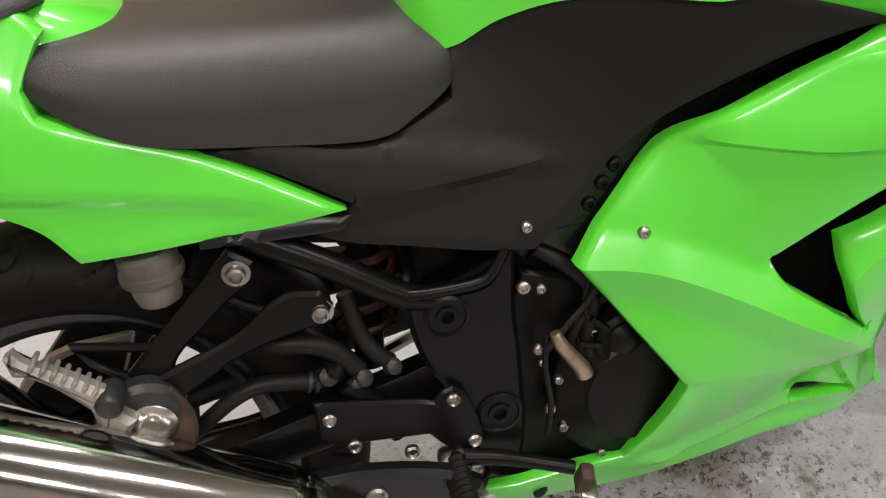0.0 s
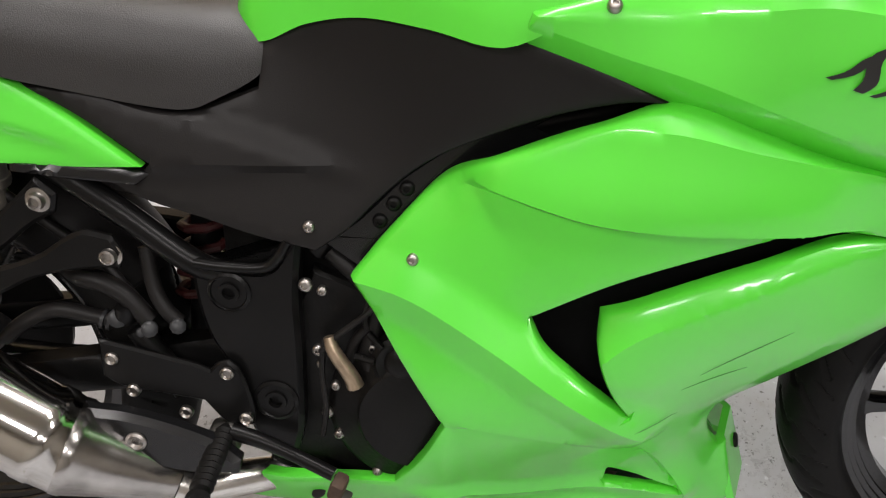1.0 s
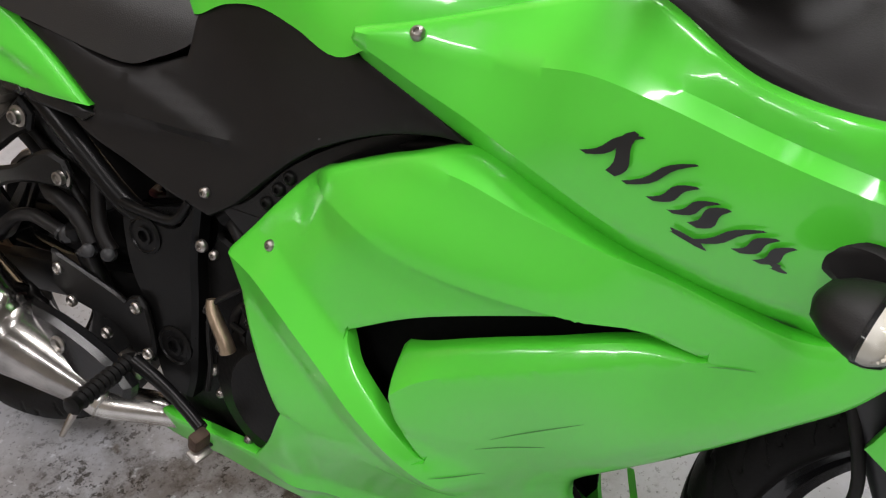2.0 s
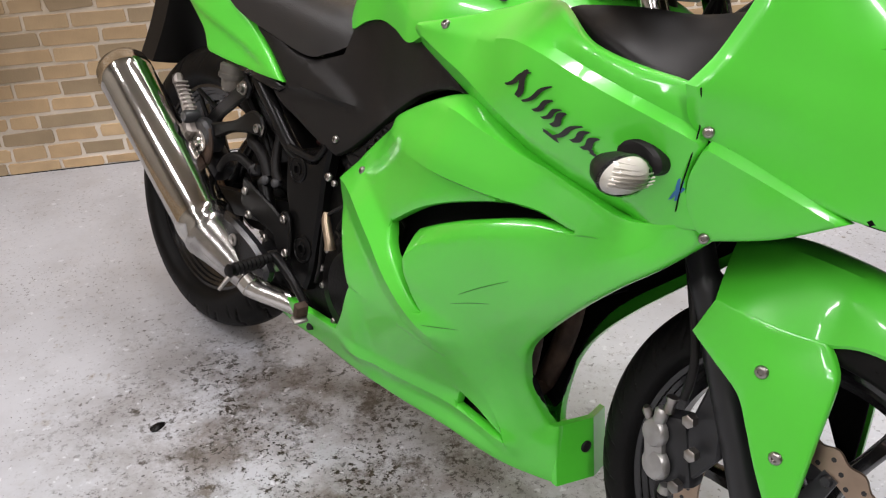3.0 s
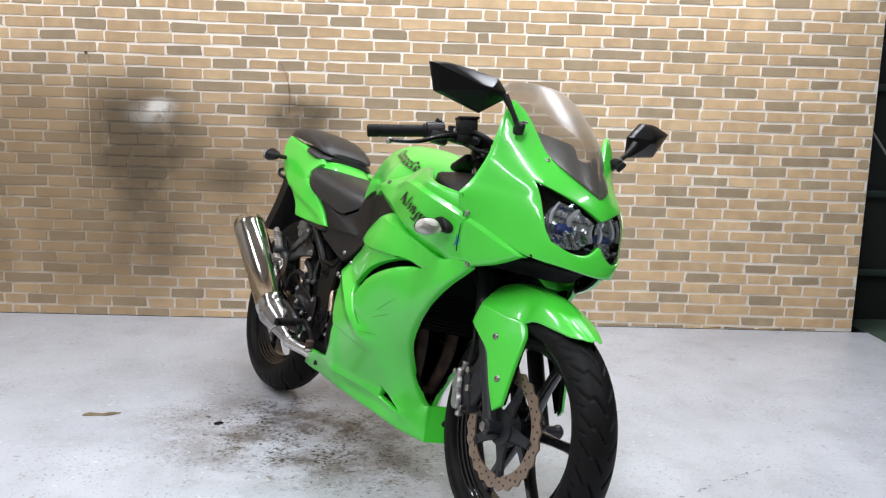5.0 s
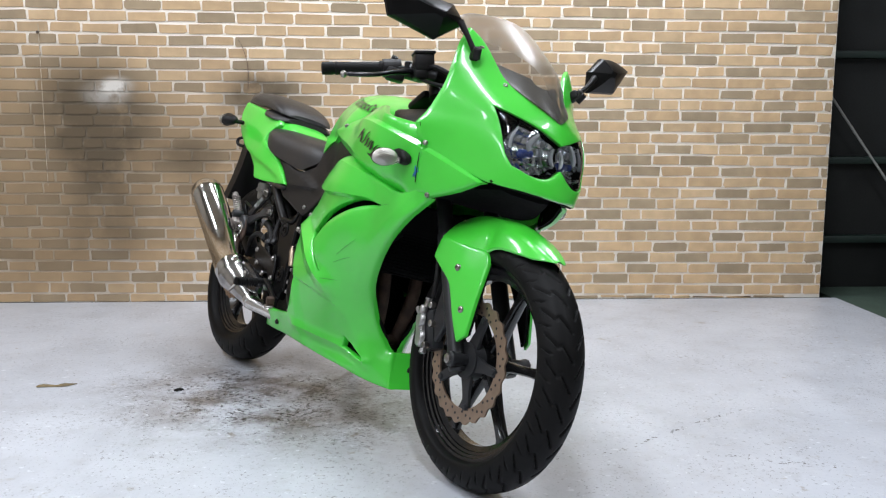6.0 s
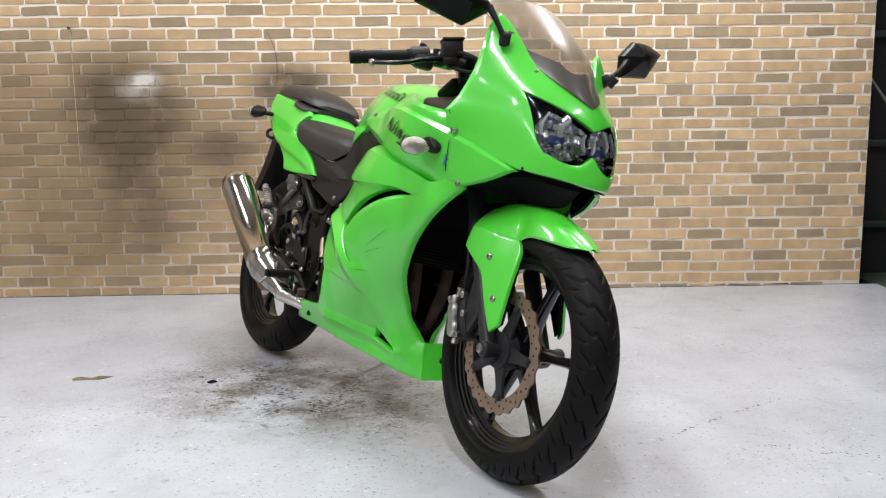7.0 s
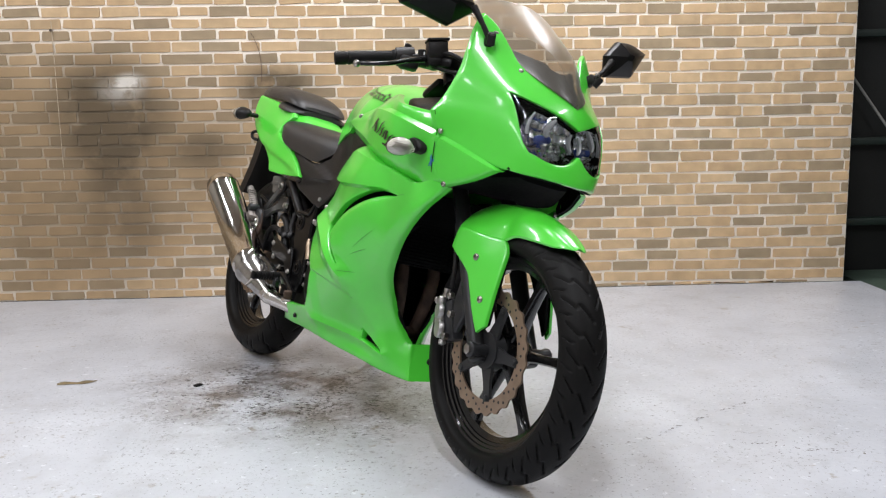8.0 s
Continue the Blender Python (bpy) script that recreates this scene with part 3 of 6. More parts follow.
RIB = [(0.553, 0.510), (0.605, 0.508), (0.648, 0.494), (0.706, 0.462), (0.754, 0.431), (0.797, 0.404), (0.852, 0.366)]


SHOULDER = [(0.80, 0.696), (0.853, 0.698), (0.913, 0.686), (0.984, 0.673), (1.029, 0.664), (1.071, 0.657), (1.13, 0.647)]
LIP = [(0.800, 0.470), (0.83, 0.500), (0.87, 0.524), (0.931, 0.553), (1.0, 0.580), (1.06, 0.599)]
LOW = [(0.645, 0.366), (0.70, 0.358), (0.75, 0.351), (0.80, 0.342), (0.85, 0.324), (0.878, 0.285), (0.905, 0.240), (0.935, 0.190)]
BELLY = [(0.58, 0.226), (0.66, 0.219), (0.74, 0.214), (0.81, 0.209), (0.88, 0.199), (0.935, 0.186)]


def height(path, x):
    q = along(path, 0.01)
    return np.interp(x, q[:, 0], q[:, 1])


ARCH = [(1.211, 0.641), (1.170, 0.592), (1.132, 0.557), (1.094, 0.520), (1.048, 0.472), (0.985, 0.400), (0.959, 0.357), (0.950, 0.319), (0.954, 0.287), (0.968, 0.250), (0.978, 0.236)]
ARCH_FOLD = beside(ARCH, -0.030)[5:-12]


def flank_shape(P):
    """The flank with its stepped crease, the fold at the rear, the chamfered shoulder and the lip in front of the vent."""
    w = flank(P)
    x, z = P[:, 0], P[:, 1]
    above = height(CREASE, x)
    on = ramp(x, 0.655, 0.70) * (1 - ramp(x, 0.96, 1.04))
    w = w - 0.015 * on * ramp(z, above, above + 0.006) * (1 - ramp(z, above + 0.015, above + 0.10))
    w = w + 0.010 * ramp(height(LOW, x) - z, -0.001, 0.008) * ramp(x, 0.64, 0.68) * (1 - ramp(x, 0.925, 0.95)) * ramp(z, 0.155, 0.20)
    w = w + 0.25 * np.clip(0.030 - edge_gap(P, along(ARCH, 0.01), False), 0, 0.03)
    d = np.clip(1 - edge_gap(P, along(RIB, 0.01), False) / 0.036, 0, 1)
    w = w - 0.014 * d
    w = w + 0.95 * np.clip(z - height(SHOULDER, x), 0, 0.03) * ramp(x, 0.76, 0.86) * (1 - ramp(x, 1.112, 1.135))
    w = w - 0.009 * np.clip(1 - edge_gap(P, along(BELLY, 0.01), False) / 0.022, 0, 1) * ramp(x, 0.58, 0.64)
    split = np.interp(z, [0.385, 0.398, 0.42, 0.44, 0.47, 0.52], [0.845, 0.836, 0.815, 0.79, 0.774, 0.768])
    proud = np.exp(-(edge_gap(P, along(LIP, 0.01), False) / 0.075) ** 2) * ramp(z, 0.39, 0.45) * (1 - ramp(x, 0.93, 1.05))
    line = height([(0.733, 0.505), (0.814, 0.53), (0.902, 0.577), (0.978, 0.601), (1.06, 0.601)], x)
    w = w - 0.017 * np.where((x > split) & (z < line), proud, 0)
    under = height([(0.800, 0.513), (0.866, 0.547), (0.931, 0.574), (1.0, 0.596), (1.06, 0.601)], x)
    w = w + 0.3 * np.where((x > 0.796) & (x < 1.06) & (z < under + np.interp(x, [0.8, 0.93, 1.0, 1.06], [0.014, 0.010, 0.004, 0.0])), np.clip(z - height(LIP, x), 0, 0.05), 0) * 1.6
    return w


MAIN = [(0.549, 0.512), (0.597, 0.570), (0.648, 0.624), (0.708, 0.660), (0.785, 0.696), (0.854, 0.719), (0.917, 0.700), (0.97, 0.681),
        (1.066, 0.655), (1.127, 0.640), (1.190, 0.662), (1.211, 0.640), (1.170, 0.592), (1.132, 0.557), (1.094, 0.520), (1.048, 0.472), (0.985, 0.400), (0.959, 0.357),
        (0.950, 0.319), (0.954, 0.287), (0.968, 0.250), (0.978, 0.236), (0.990, 0.236), (1.012, 0.146), (1.00, 0.139), (0.90, 0.146), (0.745, 0.158),
        (0.60, 0.172), (0.43, 0.176), (0.368, 0.176), (0.425, 0.238), (0.52, 0.243), (0.588, 0.250), (0.618, 0.294), (0.648, 0.358),
        (0.628, 0.391), (0.597, 0.439), (0.566, 0.487)]
side_skin("side_fairing", MAIN, flank_shape, GREEN, bike, "lime green side fairing with a black vent", holes=(VENT, SLOT), grid=0.0075, thick=0.012,
          folds=(ARCH_FOLD, CREASE, beside(CREASE, 0.007), RIB, SHOULDER, LIP, LOW, beside(LOW, -0.008), BELLY))
q = along(ARCH, 0.008)
t = np.gradient(q, axis=0)
n = np.stack([-t[:, 1], t[:, 0]], 1) / (np.linalg.norm(t, axis=1)[:, None] + 1e-9)
flange = Geo()
rings = []
for a in (0, 12, 25, 40, 55, 72, 90):
    off, deep = -0.007 * (1 - math.cos(radians(a))) - 0.001, 0.004 + 0.012 * math.sin(radians(a))
    fade = np.interp(np.arange(len(q)) / (len(q) - 1), [0, 0.15, 0.8, 1.0], [0.25, 1, 1, 0.35])
    rings.append([(u, k + 0.003 + (deep - 0.003) * m, v) for (u, v), k, m in zip(q + off * n, flank_shape(q), fade)])
rings += [[(x, y + 0.003, z + 0.002) for x, y, z in row] for row in rings[::-1]]
flange.rings(rings, False, False)
flange.done("arch_flange", GREEN, bike, "lime green inner lip of the side fairing", 50)
chin = Geo()
rings = []
for k in range(9):
    y = -0.016 + 0.066 * k / 4
    inner = 1 - abs(y - 0.050) / 0.066
    rings.append([(1.012 + 0.022 * inner - 0.30 * (z - 0.146), y, z + 0.010 * inner) for z in np.linspace(0.142, 0.234, 7)] + [(1.002 + 0.022 * inner - 0.30 * (z - 0.146), y, z + 0.010 * inner) for z in np.linspace(0.234, 0.142, 7)])
chin.rings(rings)
chin.done("belly_chin", GREEN, bike, "lime green front end of the belly fairing", 30)
Geo().turned((1.015, 0.036, 0.200), (1, -0.35, 0.3), [(-0.004, 0.010), (0.003, 0.010), (0.0045, 0.008), (0.005, 0.003)], 18, squash=0.8).done("fairing_plug", BLACK, bike, "black rubber plug in the fairing")
# near-black sheets put in for the shade behind the vent and the slot
side_skin("vent_duct", [(0.70, 0.40), (0.71, 0.54), (0.9, 0.64), (1.10, 0.635), (1.08, 0.54), (0.93, 0.46), (0.89, 0.36)], lambda P: flank(P) + 0.055, SHADE_BLACK, bike,
          "near-black sheet for the shade behind the vent", grid=0.03)
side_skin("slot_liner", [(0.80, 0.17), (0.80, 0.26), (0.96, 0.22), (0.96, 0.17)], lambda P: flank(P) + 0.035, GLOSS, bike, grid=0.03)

RIDGE = [(0.70, 0.787), (0.78, 0.790), (0.838, 0.793), (0.892, 0.799), (0.945, 0.806), (1.0, 0.800), (1.05, 0.790), (1.10, 0.778), (1.15, 0.763), (1.21, 0.742)]
LOWER = spline([(0.713, 0.770, -0.190), (0.727, 0.790, -0.199), (0.789, 0.790, -0.206), (0.847, 0.791, -0.212), (0.892, 0.800, -0.226), (1.0, 0.800, -0.256), (1.1, 0.777, -0.258), (1.18, 0.750, -0.218),
                (0.951, 0.762, -0.248), (1.084, 0.717, -0.252), (0.80, 0.758, -0.210), (0.866, 0.740, -0.224), (0.934, 0.717, -0.236), (0.981, 0.701, -0.239), (1.025, 0.690, -0.238), (1.067, 0.679, -0.232), (1.124, 0.666, -0.214), (1.18, 0.686, -0.199)], 4e-4)
TUCK = [(0.70, 0.790), (0.74, 0.776), (0.80, 0.758), (0.866, 0.740), (0.934, 0.717), (0.981, 0.701), (1.025, 0.690), (1.067, 0.679), (1.124, 0.666), (1.20, 0.640)]


def shroud(P):
    """Lettered lower face, a crisp shoulder, and above it a face that leans in and a long groove."""
    x, z = P[:, 0], P[:, 1]
    up = np.clip(z - height(RIDGE, x), 0, 0.1)
    lean = np.interp(x, [0.70, 0.85, 0.957, 1.05, 1.2], [0.45, 0.62, 0.95, 0.25, 0.1])
    fore = ramp(x, 0.955, 1.03)
    base = LOWER(np.stack([x, np.minimum(z, height(RIDGE, x))], 1))
    base = base + 0.85 * np.clip(height(TUCK, x) - z, 0, 0.05) * (1 - ramp(x, 1.11, 1.17))
    return base + lean * up + 0.011 * fore * ramp(up, 0, 0.010) - 0.004 * fore * ramp(up, 0.010, 0.022)


side_skin("tank_shroud", [(0.713, 0.759), (0.724, 0.790), (0.80, 0.812), (0.88, 0.838), (0.955, 0.858), (1.046, 0.825), (1.108, 0.813), (1.186, 0.805), (1.199, 0.761), (1.184, 0.705),
                          (1.205, 0.652), (1.127, 0.632), (1.066, 0.646), (0.97, 0.672), (0.917, 0.690), (0.854, 0.710), (0.777, 0.736)], shroud, GREEN, bike,
          "lime green shroud with black lettering", grid=0.008, thick=0.012, curl=0.005,
          folds=(TUCK[1:-1], RIDGE, beside(RIDGE[5:], 0.005), beside(RIDGE[5:], 0.010), beside(RIDGE[5:], 0.022)))

# knee panel
KNEE = spline([(0.45, 0.65, -0.110), (0.85, 0.719, -0.200), (0.6, 0.63, -0.120), (0.5, 0.55, -0.130), (0.33, 0.60, -0.125), (0.47, 0.74, -0.089), (0.713, 0.755, -0.172), (0.2, 0.70, -0.110)])


def knee_shape(P):
    line = np.interp(P[:, 0], [0.34, 0.51, 0.60], [0.612, 0.618, 0.60])
    top = np.interp(P[:, 0], [0.30, 0.377, 0.55], [0.70, 0.674, 0.622])
    fade = 1 - ramp(P[:, 0], 0.47, 0.58)
    return KNEE(P) - 0.010 * fade * ramp(P[:, 1], line - 0.004, line + 0.006) * (1 - ramp(P[:, 1], top - 0.006, top + 0.006))


side_skin("knee_panel", [(0.19, 0.712), (0.28, 0.695), (0.377, 0.672), (0.455, 0.695), (0.462, 0.742), (0.505, 0.764), (0.566, 0.773), (0.633, 0.774), (0.705, 0.766), (0.777, 0.746),
                         (0.846, 0.716), (0.808, 0.714), (0.746, 0.696), (0.658, 0.652), (0.618, 0.625), (0.584, 0.595), (0.544, 0.556), (0.512, 0.534), (0.455, 0.546),
                         (0.39, 0.566), (0.331, 0.584), (0.28, 0.612), (0.334, 0.612), (0.345, 0.622), (0.27, 0.672)], knee_shape, BLACK, bike, "matt black plastic knee panel", grid=0.010, thick=0.01)


def superloft(name, rows, mat, parent, label="", n=3.0, segs=24, under=0.0, caps=True, angle=40):
    """A body whose cross-sections are flattened half-rounds: rows of x, half width, z of the lower edge, z of the crown."""
    g = Geo()
    rings = []
    for x, w, zb, zt, *e in rows:
        p = 2 / (e[0] if e else n)
        ring = []
        for k in range(segs + 1):
            a = math.pi * k / segs
            c, s = math.cos(a), math.sin(a)
            ring.append((x, -w * math.copysign(abs(c) ** p, c), zb + (zt - zb) * abs(s) ** p))
        ring += [(x, w * 0.6, zb - under), (x, -w * 0.6, zb - under)]
        rings.append(ring)
    g.rings(rings, True, caps)
    return g.done(name, mat, parent, label, angle)


def dense(rows, k=5):
    """Rows filled in smoothly along x."""
    R = [np.array(r, float) for r in rows]
    out = []
    for i in range(len(R) - 1):
        p0, p1, p2, p3 = R[max(i - 1, 0)], R[i], R[i + 1], R[min(i + 2, len(R) - 1)]
        for j in range(k):
            t = j / k
            out.append(0.5 * (2 * p1 + (p2 - p0) * t + (2 * p0 - 5 * p1 + 4 * p2 - p3) * t * t + (3 * p1 - p0 - 3 * p2 + p3) * t ** 3))
    return out + [R[-1]]


TANK = dense([(0.425, 0.060, 0.735, 0.765, 2.6), (0.445, 0.080, 0.738, 0.83, 2.6), (0.47, 0.090, 0.742, 0.875, 2.6), (0.51, 0.100, 0.760, 0.915, 2.6), (0.567, 0.118, 0.770, 0.937, 2.4), (0.633, 0.148, 0.766, 0.942, 2.15),
              (0.70, 0.180, 0.758, 0.940, 1.95), (0.76, 0.195, 0.785, 0.934, 1.85), (0.85, 0.185, 0.81, 0.918, 1.8), (0.93, 0.165, 0.82, 0.897, 1.8), (1.00, 0.13, 0.82, 0.872, 1.9), (1.04, 0.09, 0.82, 0.85, 2.0)])
superloft("fuel_tank", TANK, GREEN, bike, "lime green fuel tank", 2.8, 36)

# seats
superloft("seat", dense([(0.088, 0.096, 0.790, 0.800, 2.4), (0.102, 0.122, 0.775, 0.816, 3.2), (0.14, 0.134, 0.742, 0.815, 3.6), (0.19, 0.133, 0.716, 0.808, 3.8), (0.28, 0.123, 0.694, 0.793, 3.8),
                         (0.377, 0.113, 0.676, 0.780, 3.8), (0.42, 0.105, 0.688, 0.775, 3.4), (0.455, 0.094, 0.706, 0.768, 2.8), (0.472, 0.080, 0.728, 0.755, 2.3)], 5), VINYL, bike, "black vinyl rider's seat", 3, 36)
superloft("passenger_seat", dense([(-0.262, 0.045, 0.915, 0.928, 2.4), (-0.238, 0.082, 0.907, 0.943, 3.0), (-0.16, 0.099, 0.902, 0.951, 3.4), (-0.08, 0.105, 0.893, 0.947, 3.2),
                                   (0.0, 0.107, 0.884, 0.935, 3.0), (0.06, 0.105, 0.873, 0.915, 2.8), (0.10, 0.096, 0.864, 0.893, 2.6), (0.122, 0.072, 0.859, 0.872, 2.3)], 5), VINYL, bike, "black vinyl passenger seat pad", 3, 32)
superloft("passenger_seat_base", dense([(-0.035, 0.088, 0.868, 0.886, 2.4), (-0.012, 0.110, 0.858, 0.889, 2.6), (0.03, 0.117, 0.848, 0.882, 2.6), (0.07, 0.116, 0.841, 0.874, 2.6), (0.103, 0.102, 0.838, 0.864, 2.5), (0.124, 0.078, 0.841, 0.858, 2.3)], 5),
          VINYL, bike, "black lower pad of the passenger seat", 3, 32, under=0.006)

# tail
TAIL = spline([(0.340, 0.622, -0.134), (0.110, 0.640, -0.148), (0.107, 0.766, -0.134), (-0.16, 0.895, -0.112), (-0.1, 0.80, -0.135), (0.1, 0.85, -0.095), (0.0, 0.72, -0.142), (0.2, 0.67, -0.134), (-0.02, 0.86, -0.115)])


def tail_shape(P):
    fold = np.interp(P[:, 0], [0.0, 0.052, 0.139, 0.334], [0.72, 0.702, 0.680, 0.623])
    return TAIL(P) + 0.009 * ramp(fold - P[:, 1], -0.004, 0.012) * (1 - ramp(P[:, 0], 0.2, 0.33))


side_skin("tail_fairing", [(0.338, 0.620), (0.27, 0.668), (0.219, 0.700), (0.15, 0.735), (0.105, 0.760), (0.100, 0.782), (0.112, 0.803), (0.125, 0.822), (0.10, 0.846), (0.0, 0.870), (-0.1, 0.888), (-0.19, 0.903),
                           (-0.185, 0.86), (-0.15, 0.815), (-0.106, 0.775), (-0.006, 0.713), (0.07, 0.666), (0.098, 0.626), (0.16, 0.621), (0.254, 0.618)], tail_shape, GREEN, bike,
          "lime green tail fairing", grid=0.007, thick=0.012)
superloft("tail_top", dense([(-0.235, 0.05, 0.85, 0.885), (-0.18, 0.088, 0.85, 0.892), (-0.05, 0.100, 0.83, 0.872), (0.06, 0.100, 0.80, 0.855), (0.11, 0.098, 0.78, 0.846), (0.15, 0.090, 0.76, 0.828), (0.185, 0.075, 0.74, 0.800)], 4), GREEN, bike, "lime green tail top", 3.5, 24)
side_skin("tail_trim", [(0.345, 0.612), (0.33, 0.600), (0.25, 0.607), (0.2, 0.613), (0.2, 0.622), (0.30, 0.622)], lambda P: TAIL(P) + 0.006, GLOSS, bike, grid=0.015)

g = Geo().box(pose(-0.24, 0, 0.81, 0, 20, 0), (0.03, 0.16, 0.05), 0.012)
g.done("tail_light", material("red_lens", (0.25, 0.01, 0.01), 0.15, coat=0.5), bike, "red tail lamp lens")


def under_tail():
    g = Geo()
    rings = []
    for k in range(9):
        t = k / 8
        x, z = -0.250 - 0.005 * t + 0.02 * math.sin(math.pi * t), 0.80 - 0.26 * t
        w = 0.055 + 0.030 * t
        f, r = 0.040 - 0.008 * t, 0.030 + 0.012 * t
        rings.append([(x - r, -w * 0.9, z), (x + f, -w, z), (x + f + 0.01, -w * 0.6, z), (x + f + 0.01, w * 0.6, z), (x + f, w, z), (x - r, w * 0.9, z)])
    g.rings(rings)
    g.tube([(-0.265, -0.055, 0.745), (-0.300, -0.065, 0.752), (-0.305, -0.065, 0.772), (-0.27, -0.055, 0.78)], 0.006, 8)
    g.done("rear_mudguard", BLACK, bike, "matt black rear mudguard and plate holder")


under_tail()


PEARL = material("pale_reflector", (0.80, 0.75, 0.66), 0.4, metal=0.0, vary=0.05, bump=0)


def turn_signal(m, lens_back, name="turn_signal"):
    """A bullet-shaped blinker whose lens looks along +x of the pose m."""
    g = Geo().turned((0, 0, 0), (1, 0, 0), [(-0.036, 0.004), (-0.032, 0.014), (-0.02, 0.022), (-0.004, 0.0268), (0.002, 0.0282), (0.004, 0.0272)], 28, squash=0.82)
    g.tube([(-0.012, 0.015, 0), (-0.012, 0.05, 0.004)], 0.009, 10)
    body = g.done(name, BLACK, bike, "black turn signal with a clear lens")
    lens = Geo().turned((0, 0, 0), (1, 0, 0), [(0.001, 0.0290), (0.009, 0.0285), (0.018, 0.0245), (0.025, 0.0155), (0.028, 0.002)], 28, squash=0.82).done("lens", CLEAR, body, "clear ribbed lens")
    bowl = Geo().turned((0, 0, 0), (1, 0, 0), [(0.001, 0.0275), (0.008, 0.0262), (0.015, 0.0220), (0.021, 0.014), (0.0235, 0.002)], 28, True, squash=0.82)
    for k in range(-4, 5):
        w = 0.026 * math.sqrt(max(0, 1 - (k / 4.6) ** 2))
        bowl.tube([(0.004 + 0.014 * (1 - (k / 4.6) ** 2), -w, k * 0.0045), (0.012 + 0.014 * (1 - (k / 4.6) ** 2), 0, k * 0.0045), (0.004 + 0.014 * (1 - (k / 4.6) ** 2), w, k * 0.0045)], 0.0011, 6)
    bowl.done("reflector", PEARL, body, "pale ribbed reflector")
    body.matrix_local = m
    return body


turn_signal(pose(1.152, -0.280, 0.707, 0, 6, -13) @ Matrix.Diagonal((0.98, 1.24, 0.86, 1)), False)
turn_signal(pose(1.152, 0.280, 0.707, 0, 6, 13) @ Matrix.Diagonal((0.98, -1.24, 0.86, 1)), False)
turn_signal(pose(-0.118, -0.192, 0.812, 0, 0, 190) @ Matrix.Diagonal((1.3, -1, 0.9, 1)), True)
turn_signal(pose(-0.118, 0.192, 0.812, 0, 0, 170) @ Matrix.Diagonal((1.3, 1, 0.9, 1)), True)
for s in (-1, 1):
    Geo().turned((1.140, s * 0.232, 0.721), (0.1, s, 0), [(-0.012, 0.033), (0.004, 0.031), (0.008, 0.024)], 28, squash=0.55, flat=(1, 0, -0.25)).done("signal_base", BLACK, bike, "oval black rubber base of the turn signal")

# ---- nose ----
NOSE = spline([(s * y, z, x) for y, z, x in ((0.143, 0.871, 1.324), (0.109, 0.746, 1.390), (0.103, 0.932, 1.301), (0.115, 0.972, 1.269), (0.161, 0.985, 1.242), (0.172, 1.045, 1.205), (0.225, 0.866, 1.212),
              (0.251, 0.805, 1.186), (0.218, 0.757, 1.206), (0.176, 0.725, 1.268), (0.138, 0.70, 1.335), (0.202, 0.94, 1.222), (0.07, 0.70, 1.418), (0.055, 0.79, 1.404), (0.122, 0.80, 1.370)) for s in (-1, 1)]
              + [(0, 0.876, 1.390), (0, 0.823, 1.411), (0, 0.762, 1.428), (0, 0.727, 1.436), (0, 0.69, 1.440)], 3e-4)
LAMP = mirrored([(0, 0.823), (-0.022, 0.832), (-0.060, 0.848), (-0.143, 0.875), (-0.137, 0.835), (-0.124, 0.775), (-0.111, 0.748), (-0.072, 0.734), (-0.034, 0.738), (0, 0.764)])
nose_skin("nose_fairing", mirrored([(0, 0.876), (-0.030, 0.893), (-0.065, 0.918), (-0.095, 0.948), (-0.113, 0.988), (-0.138, 1.034), (-0.163, 1.056), (-0.184, 1.01), (-0.200, 0.94), (-0.226, 0.866), (-0.251, 0.806),
                                    (-0.235, 0.770), (-0.205, 0.738), (-0.165, 0.715), (-0.130, 0.701), (-0.07, 0.697), (0, 0.694)]), NOSE, GREEN, bike, "lime green nose fairing", holes=(LAMP,), grid=0.010, thick=0.012, curl=0.003)
FLAP = spline([(1.186, 0.79, -0.229), (1.199, 0.745, -0.214), (1.33, 0.694, -0.128), (1.211, 0.643, -0.176), (1.18, 0.686, -0.199), (1.26, 0.70, -0.172), (1.26, 0.72, -0.172)], 3e-4)
FLAP_RIDGE = [(1.17, 0.757), (1.21, 0.742), (1.26, 0.722), (1.31, 0.702), (1.345, 0.688)]
side_skin("nose_flap", [(1.187, 0.800), (1.202, 0.768), (1.265, 0.736), (1.333, 0.698), (1.275, 0.664), (1.211, 0.641), (1.190, 0.664), (1.186, 0.705), (1.201, 0.760)],
          lambda P: FLAP(P) + 1.6 * np.clip(P[:, 1] - height(FLAP_RIDGE, P[:, 0]), 0, 0.03), GREEN, bike, "lime green lower flap of the nose", grid=0.009, thick=0.012, curl=0.004, folds=(FLAP_RIDGE,))

# Near-black sheets put in for the shade inside fairing and flap.
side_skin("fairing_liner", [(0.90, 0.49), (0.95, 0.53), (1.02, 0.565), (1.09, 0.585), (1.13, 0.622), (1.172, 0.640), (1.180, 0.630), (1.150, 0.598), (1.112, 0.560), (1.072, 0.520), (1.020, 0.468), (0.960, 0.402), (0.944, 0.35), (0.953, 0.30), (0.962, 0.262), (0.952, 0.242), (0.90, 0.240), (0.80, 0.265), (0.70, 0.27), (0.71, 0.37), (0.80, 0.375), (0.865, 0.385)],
          lambda P: flank(P) + 0.018, SHADE_BLACK, bike, "near-black sheet for the shade inside the side fairing", grid=0.02)
